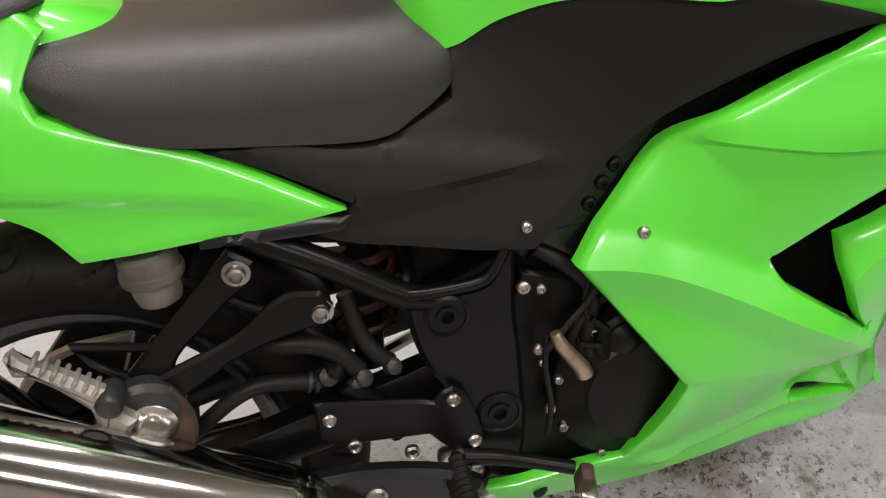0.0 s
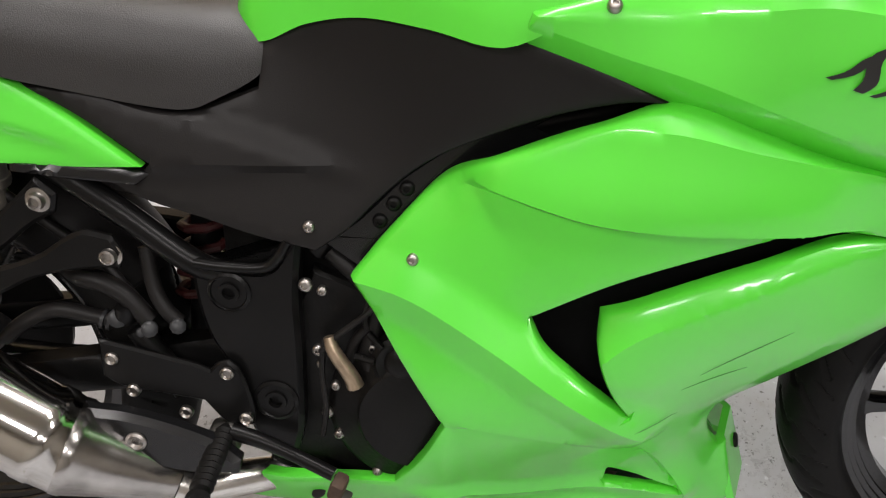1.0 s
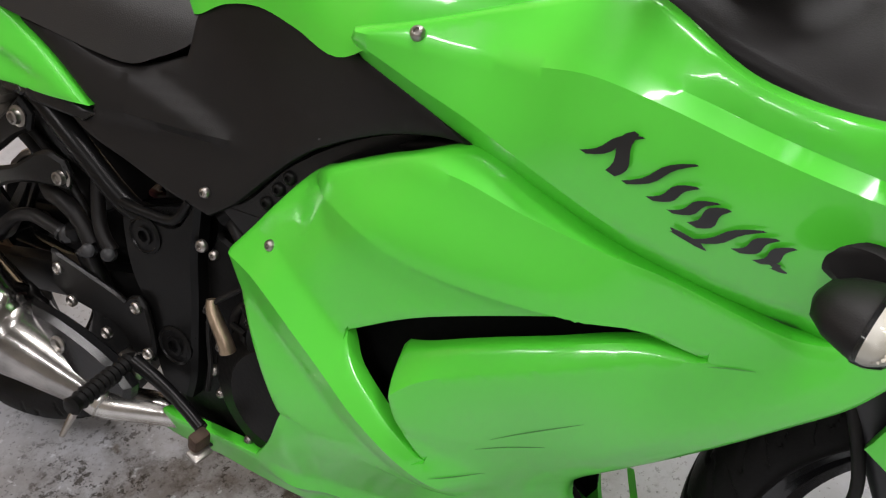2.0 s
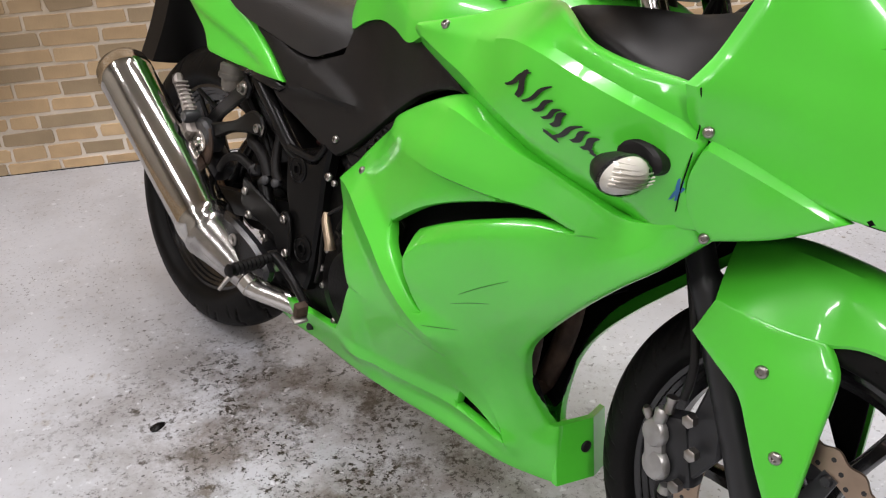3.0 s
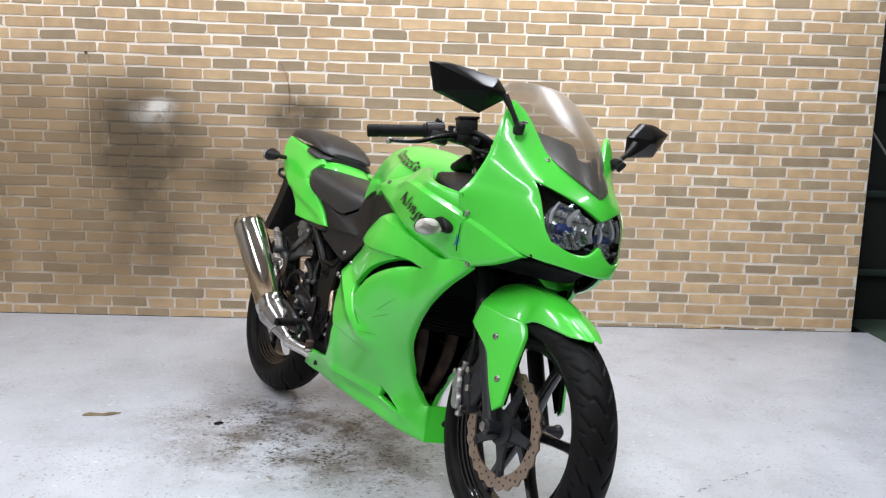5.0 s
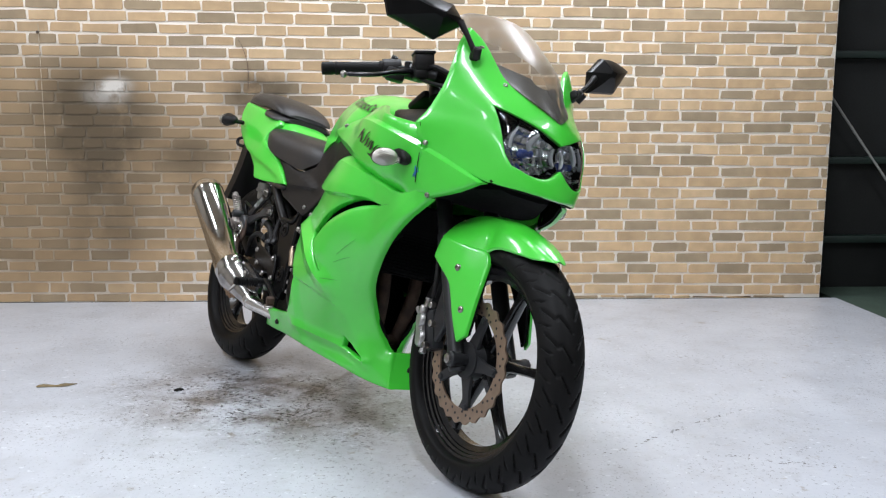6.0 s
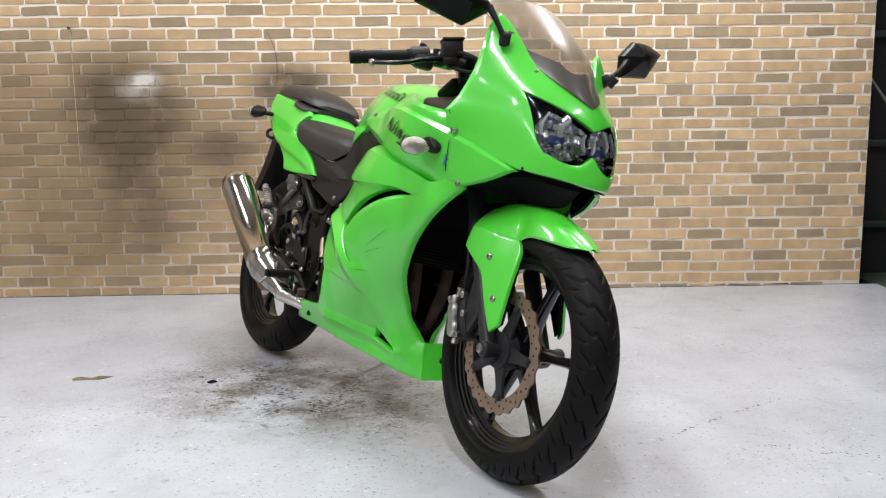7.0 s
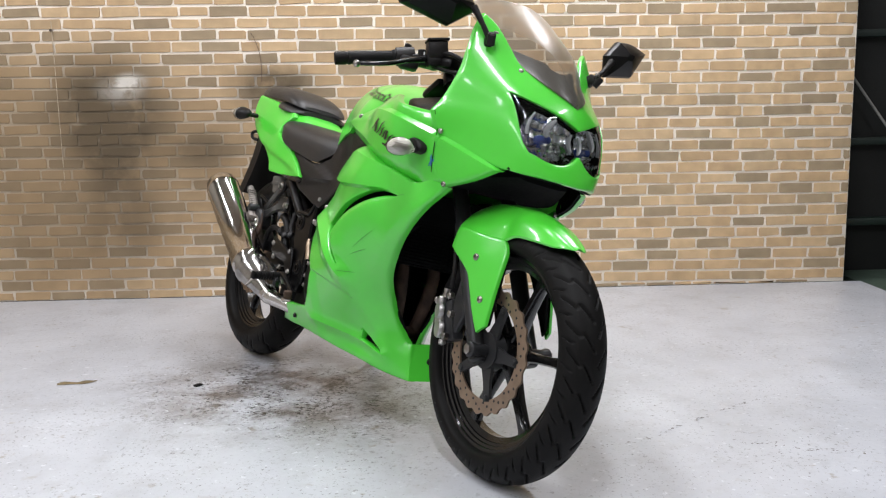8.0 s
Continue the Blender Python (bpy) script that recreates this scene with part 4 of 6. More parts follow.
side_skin("flap_liner", [(1.190, 0.780), (1.204, 0.762), (1.26, 0.734), (1.326, 0.697), (1.274, 0.665), (1.212, 0.645), (1.194, 0.664), (1.190, 0.705)], lambda P: FLAP(P) + 0.0145, SHADE_BLACK, bike, "near-black sheet for the shade inside the nose flap", grid=0.02)

# headlamp
nose_skin("headlamp_lens", LAMP, lambda P: NOSE(P) - 0.006, CLEAR, bike, "clear twin headlamp lens", grid=0.012, thick=0.004, curl=0.003)
nose_skin("headlamp_housing", LAMP, lambda P: NOSE(P) - 0.075, GLOSS, bike, "black headlamp housing", grid=0.02, thick=-0.07, curl=0.003)


def reflector(s):
    """A fluted bright bowl that fills one side of the lamp."""
    c = (s * 0.062, 0.787)
    out = [(s * y, z) for y, z in ((0.005, 0.819), (0.05, 0.838), (0.098, 0.846), (0.120, 0.80), (0.106, 0.757), (0.074, 0.741), (0.036, 0.745), (0.005, 0.769))]

    def bowl(P):
        d = np.hypot((P[:, 0] - c[0]) * 1.0, P[:, 1] - c[1])
        saw = np.abs(((P[:, 0] - c[0]) / 0.017) % 1.0 - 0.5) * 0.011 + (((P[:, 1] - c[1]) / 0.021) % 1.0) * 0.007
        return NOSE(P) - 0.016 - 0.046 * np.clip(1 - (d / 0.060) ** 2, 0, 1) - saw

    ob = nose_skin("reflector_bowl", out, bowl, SILVER, bike, "bright faceted headlamp reflector", grid=0.0042, thick=0.01, curl=0.002)
    # White strips painted in for the glints on the chrome of the reflector.
    for path, w in (([(0.050, 0.836), (0.062, 0.822), (0.072, 0.806), (0.071, 0.792)], 0.0065), ([(0.010, 0.812), (0.017, 0.798), (0.016, 0.782), (0.010, 0.772)], 0.005), ([(0.096, 0.842), (0.110, 0.815), (0.112, 0.79)], 0.004)):
        pts = [(float(NOSE([(s * y, z)])[0]) - 0.017, s * y + askew(z), z) for y, z in path]
        strip = Geo().tube(pts, [0.5 * w, w, w, 0.5 * w][:len(pts)], 8)
        strip.done("bright_strip", WHITE, ob, "white strip standing in for a glint on the reflector")
    for k in range(7):
        y, z = 0.020 + 0.013 * k, 0.752 + 0.006 * ((k * 5) % 4)
        p = Vector((float(NOSE([(s * y, z)])[0]) - 0.020, s * y + askew(z), z))
        Geo().box(Matrix.Translation(p) @ pose(0, 0, 0, 30 * k, 20 * k - 50, 15 * k), (0.006, 0.011, 0.008), 0.001).done("facet", SILVER, ob)
    o = Vector((float(NOSE([c])[0]) - 0.062, c[0] + askew(c[1]), c[1]))
    Geo().turned(o, (1, 0, 0), [(0, 0.011), (0.018, 0.011), (0.022, 0.008), (0.040, 0.008), (0.044, 0.004)], 16).done("bulb", material("blue_tinted_bulb", (0.06, 0.09, 0.30), 0.12), ob, "bulb with a bluish cap")


reflector(-1)
reflector(1)

# windscreen
WOVEN = material("woven_black_panel", (0.012, 0.0115, 0.011), 0.5, vary=0.1, bump=0)
nt = WOVEN.node_tree
weave, coords = nt.nodes.new("ShaderNodeTexChecker"), nt.nodes.new("ShaderNodeTexCoord")
weave.inputs["Scale"].default_value = 330
weave.inputs["Color1"].default_value, weave.inputs["Color2"].default_value = (0.002, 0.002, 0.002, 1), (0.026, 0.025, 0.023, 1)
nt.links.new(coords.outputs["Object"], weave.inputs["Vector"])
nt.links.new(weave.outputs["Color"], nt.nodes["Principled BSDF"].inputs["Base Color"])
WIND = spline([(s * y, z, x) for y, z, x in ((0.098, 0.945, 1.293), (0.115, 0.972, 1.266), (0.155, 1.03, 1.19), (0.162, 1.075, 1.130), (0.06, 1.125, 1.134), (0.07, 1.0, 1.285), (0.045, 0.92, 1.355)) for s in (-1, 1)]
              + [(0, 0.876, 1.393), (0, 1.134, 1.138), (0, 1.02, 1.292)])
SHIELD = mirrored([(0, 1.134), (-0.06, 1.129), (-0.12, 1.116), (-0.155, 1.09), (-0.163, 1.06), (-0.150, 1.022), (-0.118, 0.975), (-0.095, 0.94), (-0.065, 0.912), (-0.030, 0.888), (0, 0.872)])
nose_skin("windscreen", SHIELD, WIND, SCREEN, bike, "smoke-tinted curved windscreen", grid=0.014, thick=0.003, curl=0.003)
nose_skin("inner_cowl", mirrored([(0, 0.955), (-0.04, 0.965), (-0.09, 0.985), (-0.125, 0.985), (-0.095, 0.935), (-0.06, 0.905), (-0.02, 0.88), (0, 0.872)]), lambda P: WIND(P) - 0.022, WOVEN, bike, "black textured panel under the windscreen", grid=0.014)

# Near-black sheet added where the underside of the nose lies in shade.
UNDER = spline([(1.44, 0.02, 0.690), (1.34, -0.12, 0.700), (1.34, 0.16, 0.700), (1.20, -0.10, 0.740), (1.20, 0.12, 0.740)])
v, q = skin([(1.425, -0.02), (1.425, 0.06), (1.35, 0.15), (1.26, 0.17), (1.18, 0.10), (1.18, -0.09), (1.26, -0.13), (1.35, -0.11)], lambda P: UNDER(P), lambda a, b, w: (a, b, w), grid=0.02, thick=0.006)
finish("nose_undertray", v, q, SHADE_BLACK, bike, "near-black sheet for the shade under the nose")

# Added body that fills the nose to keep its inside dark.
tray = superloft("air_intake_tray", dense([(1.04, 0.150, 0.665, 0.78), (1.12, 0.158, 0.655, 0.78), (1.20, 0.150, 0.662, 0.76), (1.27, 0.115, 0.682, 0.735), (1.33, 0.075, 0.695, 0.715)], 4), SHADE_BLACK, bike, "near-black body for the shade inside the nose above the wheel", 3.0, 20, under=0.004)
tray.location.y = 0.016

# instrument surround and upper dark parts
DASH = spline([(0.957, -0.166, 0.856), (1.07, -0.205, 0.822), (1.196, -0.224, 0.796), (1.212, -0.205, 0.84), (1.22, -0.13, 0.90), (1.1, -0.12, 0.872), (1.0, -0.13, 0.87)])
v, q = skin([(0.955, -0.164), (1.01, -0.188), (1.07, -0.205), (1.14, -0.213), (1.172, -0.208), (1.195, -0.185), (1.215, -0.12), (1.12, -0.115), (1.02, -0.128)], lambda P: -DASH(P), lambda a, b, w: (a, b, -w), grid=0.012, thick=0.02)
finish("dash_panel", v, q, BLACK, bike, "matt black dash side panel")
finish("dash_panel", [(x, -y, z) for x, y, z in v], [t[::-1] for t in q], BLACK, bike, "matt black dash side panel")
g = Geo().box(pose(1.17, 0, 0.965, 0, -35, 0), (0.05, 0.20, 0.10), 0.02)
g.tube([(1.12, -0.08, 0.86), (1.2, -0.09, 0.93)], 0.012, 8).tube([(1.12, 0.08, 0.86), (1.2, 0.09, 0.93)], 0.012, 8)
g.done("instrument_cluster", BLACK, bike, "black instrument cluster")

# ---- wheels ----
def groove_field(u, s, pitch, w):
    """How deep the tread is cut at u along the tyre and s across it (-1 to 1): slanting strokes with a hooked end."""
    a = np.abs(s)
    off = np.where(s > 0, 0.0, 0.5) * pitch
    deep = np.zeros_like(u)
    for lo, hi, lean, shift, width in ((0.03, 0.36, 0.13, 0.0, 1.0), (0.36, 0.44, -0.12, 0.0429, 1.0), (0.44, 0.80, 0.11, 0.0333, 1.1), (0.62, 0.96, 0.06, 0.020, 0.8)):
        c = (u + off + shift + lean * (a - lo) + pitch * 8) % pitch
        d = np.minimum(c, pitch - c)
        on = np.clip((a - lo) / 0.04, 0, 1) * np.clip((hi - a) / 0.04, 0, 1)
        deep = np.maximum(deep, on * np.clip(1.5 - d / (w * width * math.hypot(1, 0.6 * lean / 0.0555)), 0, 1))
    return deep


def wheel(name, x, z, R, half, tread_pitch, segs, spoke_turn, label):
    """Axle along y through (x, 0, z): rim with six spokes, and the tyre on it."""
    c = Vector((x, 0, z))
    bead = R - 0.070 if R < 0.305 else R - 0.088
    rim = Geo()
    prof = [(-0.5 * half - 0.012, bead + 0.006), (-0.5 * half - 0.008, bead + 0.008), (-0.5 * half - 0.004, bead - 0.002), (-0.4 * half, bead - 0.010), (-0.2 * half, bead - 0.022), (0.2 * half, bead - 0.022),
            (0.4 * half, bead - 0.010), (0.5 * half + 0.004, bead - 0.002), (0.5 * half + 0.008, bead + 0.008), (0.5 * half + 0.012, bead + 0.006), (0.5 * half + 0.010, bead - 0.006), (0.5 * half + 0.004, bead - 0.007), (0.5 * half + 0.002, bead - 0.013), (0.44 * half, bead - 0.014), (0.41 * half, bead - 0.020),
            (0.34 * half, bead - 0.021), (0.22 * half, bead - 0.034), (-0.22 * half, bead - 0.034), (-0.34 * half, bead - 0.021), (-0.41 * half, bead - 0.020), (-0.44 * half, bead - 0.014), (-0.5 * half - 0.002, bead - 0.013), (-0.5 * half - 0.004, bead - 0.007), (-0.5 * half - 0.010, bead - 0.006), (-0.5 * half - 0.012, bead + 0.006)]
    rim.turned(c, (0, 1, 0), prof, 96, False)
    rim.turned(c, (0, 1, 0), [(-0.045, 0.012), (-0.045, 0.030), (-0.030, 0.038), (0.030, 0.038), (0.045, 0.030), (0.045, 0.012)], 32)
    spokes = []
    for k in range(6):
        a = math.radians(60 * k + spoke_turn)
        rad, tan = Vector((math.sin(a), 0, math.cos(a))), Vector((math.cos(a), 0, -math.sin(a)))
        rings = []
        for r, w, t in ((0.030, 0.018, 0.022), (0.07, 0.013, 0.018), (0.12, 0.010, 0.014), (bead - 0.06, 0.0105, 0.013), (bead - 0.040, 0.013, 0.013), (bead - 0.022, 0.026, 0.014)):
            rings.append([c + rad * r + tan * (w * cx) + Vector((0, t * cy, 0)) for cx, cy in ((-1, -0.5), (-0.6, -1), (0.6, -1), (1, -0.5), (1, 0.5), (0.6, 1), (-0.6, 1), (-1, 0.5))])
        spokes.append(rings)
    ob = rim.done(name, RIM, bike, label, 35)
    for rings in spokes:
        Geo().rings(rings).done("spoke", RIM, ob)
    # tyre
    m = 46
    th = np.linspace(0, 2 * math.pi, segs, endpoint=False)
    s = np.linspace(-1, 1, m)
    crown_w, crown_h = half, 0.052 if R < 0.305 else 0.060
    y_out = crown_w * np.sin(s * math.pi / 2 * 0.98)
    r_out = R - crown_h * (1 - np.cos(s * math.pi / 2 * 0.98)) ** 1.05
    low = np.array([(1.00, 0.35), (0.93, 0.62), (0.80, 0.85), (0.68, 1.0)])
    y_all = list(y_out)
    r_all = list(r_out)
    r_edge = r_out[-1]
    for fy, fr in low:
        y_all.append(crown_w * fy * 0.99)
        r_all.append(r_edge + (bead - r_edge) * fr)
    for fy, fr in low:
        y_all.insert(0, -crown_w * fy * 0.99)
        r_all.insert(0, r_edge + (bead - r_edge) * fr)
    y_all, r_all = np.array(y_all), np.array(r_all)
    pad = len(low)
    U, S = np.meshgrid(th * R, s, indexing="ij")
    cut = groove_field(U, S, tread_pitch, 0.0021)
    depth = np.zeros((segs, len(y_all)))
    depth[:, pad:pad + m] = 0.0065 * cut
    rr = r_all[None] - depth
    X, Z = x + rr * np.sin(th)[:, None], z + rr * np.cos(th)[:, None]
    Y = np.repeat(y_all[None], segs, 0)
    V = np.stack([X, Y, Z], 2).reshape(-1, 3)
    k = len(y_all)
    F = [(a * k + b, a * k + b + 1, ((a + 1) % segs) * k + b + 1, ((a + 1) % segs) * k + b) for a in range(segs) for b in range(k - 1)]
    finish("tyre", V, F, RUBBER, ob, "black grooved tyre", 50)
    return ob


def brake_disc(parent, x, y, z, r, inner, waves=12):
    n = 144
    outer = [r - 0.0035 + 0.0035 * math.cos(waves * 2 * math.pi * k / n) for k in range(n)]
    ring = [[(x + q * math.sin(2 * math.pi * k / n), yy, z + q * math.cos(2 * math.pi * k / n)) for k, q in enumerate(rad)]
            for rad, yy in (([inner] * n, y - 0.0022), (outer, y - 0.0022), (outer, y + 0.0022), ([inner] * n, y + 0.0022), ([inner] * n, y - 0.0022))]
    ob = Geo().rings(ring, True, False).done("brake_disc", DISC, parent, "wavy drilled brake disc", 30)
    holes = Geo()
    for k in range(36):
        a = 2 * math.pi * k / 36
        for j, q in enumerate((0.22, 0.5, 0.78)):
            if (k + j) % 2:
                rr = inner + (r - 0.007 - inner) * q
                aa = a + 0.05 * j
                holes.turned((x + rr * math.sin(aa), y - 0.0026, z + rr * math.cos(aa)), (0, 1, 0), [(0, 0.0032), (0.0052, 0.0032)], 8)
    holes.done("drill_hole", INK, ob)
    spider = Geo()
    for k in range(5):
        a = math.radians(72 * k + 20)
        rad, tan = Vector((math.sin(a), 0, math.cos(a))), Vector((math.cos(a), 0, -math.sin(a)))
        c = Vector((x, y, z))
        spider.rings([[c + rad * q + tan * (w * i) + Vector((0, 0.004 * j, 0)) for i, j in ((-1, -1), (1, -1), (1, 1), (-1, 1))] for q, w in ((0.03, 0.02), (0.07, 0.012), (inner + 0.004, 0.010))])
        spider.turned(c + rad * (inner - 0.004) - Vector((0, 0.009, 0)), (0, 1, 0), [(0, 0.006), (0.003, 0.0075), (0.012, 0.0075)], 14)
    spider.turned((x, y, z), (0, 1, 0), [(-0.008, 0.02), (-0.008, 0.042), (0.02, 0.045)], 28)
    spider.done("disc_carrier", FORK, ob, "dark disc carrier")
    return ob


AX, AZ, RX, RZ = 1.358, 0.298, 0.0, 0.308
# the front end is turned a little to the right about the steering head
STEER = Matrix.Translation((1.350, 0.0104, 0.2983)) @ Matrix.Rotation(radians(1.6), 4, "X") @ Matrix.Rotation(radians(-3.0), 4, Vector((-0.438, 0, 0.899))) @ Matrix.Translation((-AX, 0, -AZ))
front = wheel("front_wheel", AX, AZ, 0.2955, 0.0555, 0.062, 840, 25, "black six-spoke front wheel")
brake_disc(front, AX, -0.060, AZ, 0.146, 0.110, 24)
front.matrix_local = STEER
rear = wheel("rear_wheel", RX, RZ, 0.315, 0.066, 0.10, 520, 30, "black six-spoke rear wheel")
brake_disc(rear, RX, -0.075, RZ, 0.112, 0.085, 20)

# ---- front end ----
def fork_leg(s):
    y = s * 0.074
    at = lambda z: Vector((1.338 - 0.535 * (z - 0.29), y, z))
    low, up = at(0.285), (at(0.9) - at(0.285)).normalized()
    g = Geo().turned(low - up * 0.02, up, [(0, 0.016), (0.006, 0.022), (0.05, 0.022), (0.12, 0.021), (0.30, 0.0215), (0.33, 0.0225), (0.345, 0.0225), (0.35, 0.0195), (0.50, 0.0195), (0.505, 0.015)], 28)
    g.turned((AX, s * 0.050, AZ), (0, s, 0), [(0, 0.014), (0.045, 0.014), (0.055, 0.018), (0.062, 0.018), (0.066, 0.012)], 20)
    leg = g.done("fork_leg", FORK, bike, "dark grey lower fork leg")
    Geo().turned(low + up * 0.33, up, [(0, 0.0185), (0.43, 0.0185), (0.433, 0.015)], 24).done("fork_tube", CHROME, leg, "polished fork tube")
    leg.matrix_local = STEER
    Geo().turned((AX, s * 0.112, AZ), (0, s, 0), [(0, 0.012), (0.008, 0.012), (0.010, 0.007)], 6).done("axle_nut", DULL, leg)


fork_leg(-1)
fork_leg(1)
g = Geo()
for z, h in ((0.70, 0.03), (0.90, 0.022)):
    xx = 1.338 - 0.535 * (z - 0.29)
    g.box(pose(xx - 0.02, 0, z, 0, -26, 0), (0.085, 0.25, h), 0.012)
g.tube([(1.07, 0, 0.66), (0.965, 0, 0.90)], 0.028, 16)
g.done("fork_yoke", FRAME, bike, "black fork yokes").matrix_local = STEER


def screw(p, d=(0, -1, 0), r=0.0064, mat=None, parent=None, sink=True):
    """A button-head screw with a socket, in a shallow cup."""
    d = Vector(d).normalized()
    g = Geo().turned(Vector(p) - d * 0.004, d, [(0, r), (0.004, r), (0.0062, 0.82 * r), (0.0072, 0.5 * r), (0.0072, 0.42 * r), (0.0045, 0.40 * r)], 18)
    ob = g.done("screw", mat or DULL, parent or bike, "", 50)
    return ob


def fender():
    crown = along([(1.195, 0.621), (1.25, 0.636), (1.31, 0.637), (1.38, 0.630), (1.45, 0.609), (1.50, 0.584), (1.536, 0.563)], 0.01)
    edge = np.array([(1.225, 0.108, 0.566), (1.26, 0.102, 0.563), (1.30, 0.086, 0.556), (1.345, 0.064, 0.553), (1.372, 0.063, 0.563), (1.40, 0.062, 0.567), (1.46, 0.058, 0.563), (1.50, 0.046, 0.558), (1.522, 0.030, 0.559), (1.536, 0.017, 0.558)])
    ys, zs = along(edge[:, :2], 0.01), along(edge[:, [0, 2]], 0.01)
    g = Geo()
    rings = []
    for u in np.linspace(0, 1, 44):
        xe = 1.225 + (1.536 - 1.225) * u
        ye, ze = float(np.interp(xe, *ys.T)), float(np.interp(xe, *zs.T))
        half = []
        for y, t in ((0.0, -0.6), (0.5, -0.3), (1.0, 0.0)):
            x = 1.195 + (1.536 - 1.195) * u - 0.030 * t * (1 - u) ** 6
            flat = 0.034 - 0.014 * u - 0.010 * u ** 6
            half.append((x, y * flat, float(np.interp(x, *crown.T)) - 0.005 * y * y))
        x0, y0, z0 = half[-1]
        for k in range(1, 9):
            t = k / 8
            bow = (0.004 + 0.010 * u) * (1 - u ** 5) * math.sin(math.pi * t)
            half.append((x0 + (xe - x0) * t, y0 + (ye - y0) * t + 0.4 * bow, z0 + (ze - z0) * t + bow))
        row = [(x, -y, z) for x, y, z in half[::-1]] + list(half[1:])
        rings.append(row + [(px, py * 0.96, pz - 0.005 + 0.0035 * u ** 6) for px, py, pz in row[::-1]])
    g.rings(rings)
    top = g.done("front_fender", GREEN, bike, "lime green front fender", 26)
    leg = spline([(1.207, 0.516, -0.112), (1.225, 0.566, -0.109), (1.26, 0.563, -0.1035), (1.30, 0.556, -0.0875), (1.345, 0.553, -0.0655), (1.372, 0.518, -0.069), (1.377, 0.355, -0.098), (1.360, 0.339, -0.105), (1.282, 0.467, -0.104),
                  (1.299, 0.502, -0.099), (1.344, 0.41, -0.099)], 1e-4)
    out = [(1.207, 0.516), (1.225, 0.567), (1.26, 0.564), (1.30, 0.557), (1.346, 0.554), (1.358, 0.542), (1.372, 0.518), (1.376, 0.440), (1.378, 0.355), (1.358, 0.337), (1.327, 0.385), (1.300, 0.432), (1.280, 0.464), (1.245, 0.490)]
    v, q = skin(out, leg, lambda a, b, w: (a, w, b), grid=0.010, thick=0.006, curl=0.003)
    finish("fender_side", v, q, GREEN, top, "lime green fender side covering the fork")
    finish("fender_side", [(x, -y, z) for x, y, z in v], [t[::-1] for t in q], GREEN, top, "lime green fender side covering the fork")
    # Added near-black plate: stands in for the shade inside the fender.
    inner = [(1.215, 0.516), (1.232, 0.556), (1.30, 0.548), (1.340, 0.545), (1.366, 0.518), (1.372, 0.440), (1.374, 0.358), (1.359, 0.343), (1.329, 0.390), (1.286, 0.462), (1.245, 0.496)]
    v, q = skin(inner, lambda P: leg(P) + 0.010, lambda a, b, w: (a, w, b), grid=0.02, thick=0.004)
    finish("fork_guard", v, q, SHADE_BLACK, top, "near-black plate for the shade inside the fender side")
    finish("fork_guard", [(x, -y, z) for x, y, z in v], [t[::-1] for t in q], SHADE_BLACK, top, "near-black plate for the shade inside the fender side")
    for x, y, z in ((1.299, 0.0995, 0.502), (1.344, 0.0995, 0.410)):
        for s in (-1, 1):
            screw((x, s * y, z), (0.1, s, 0), 0.0085, parent=top)
    top.matrix_local = STEER


fender()


for p, d in (((0.616, -0.159, 0.542), (-0.15, -1, 0.05)), ((0.506, -0.131, 0.561), (0, -1, 0)), ((0.789, -0.204, 0.80), (0, -0.7, 0.7)), ((1.211, -0.178, 0.645), (0.4, -1, 0)),
             ((1.199, -0.210, 0.762), (0.4, -1, 0)), ((1.301, -0.098, 0.933), (0.6, -0.6, 0.5))):
    screw(p, d)
    screw((p[0], -p[1], p[2]), (d[0], -d[1], d[2]))


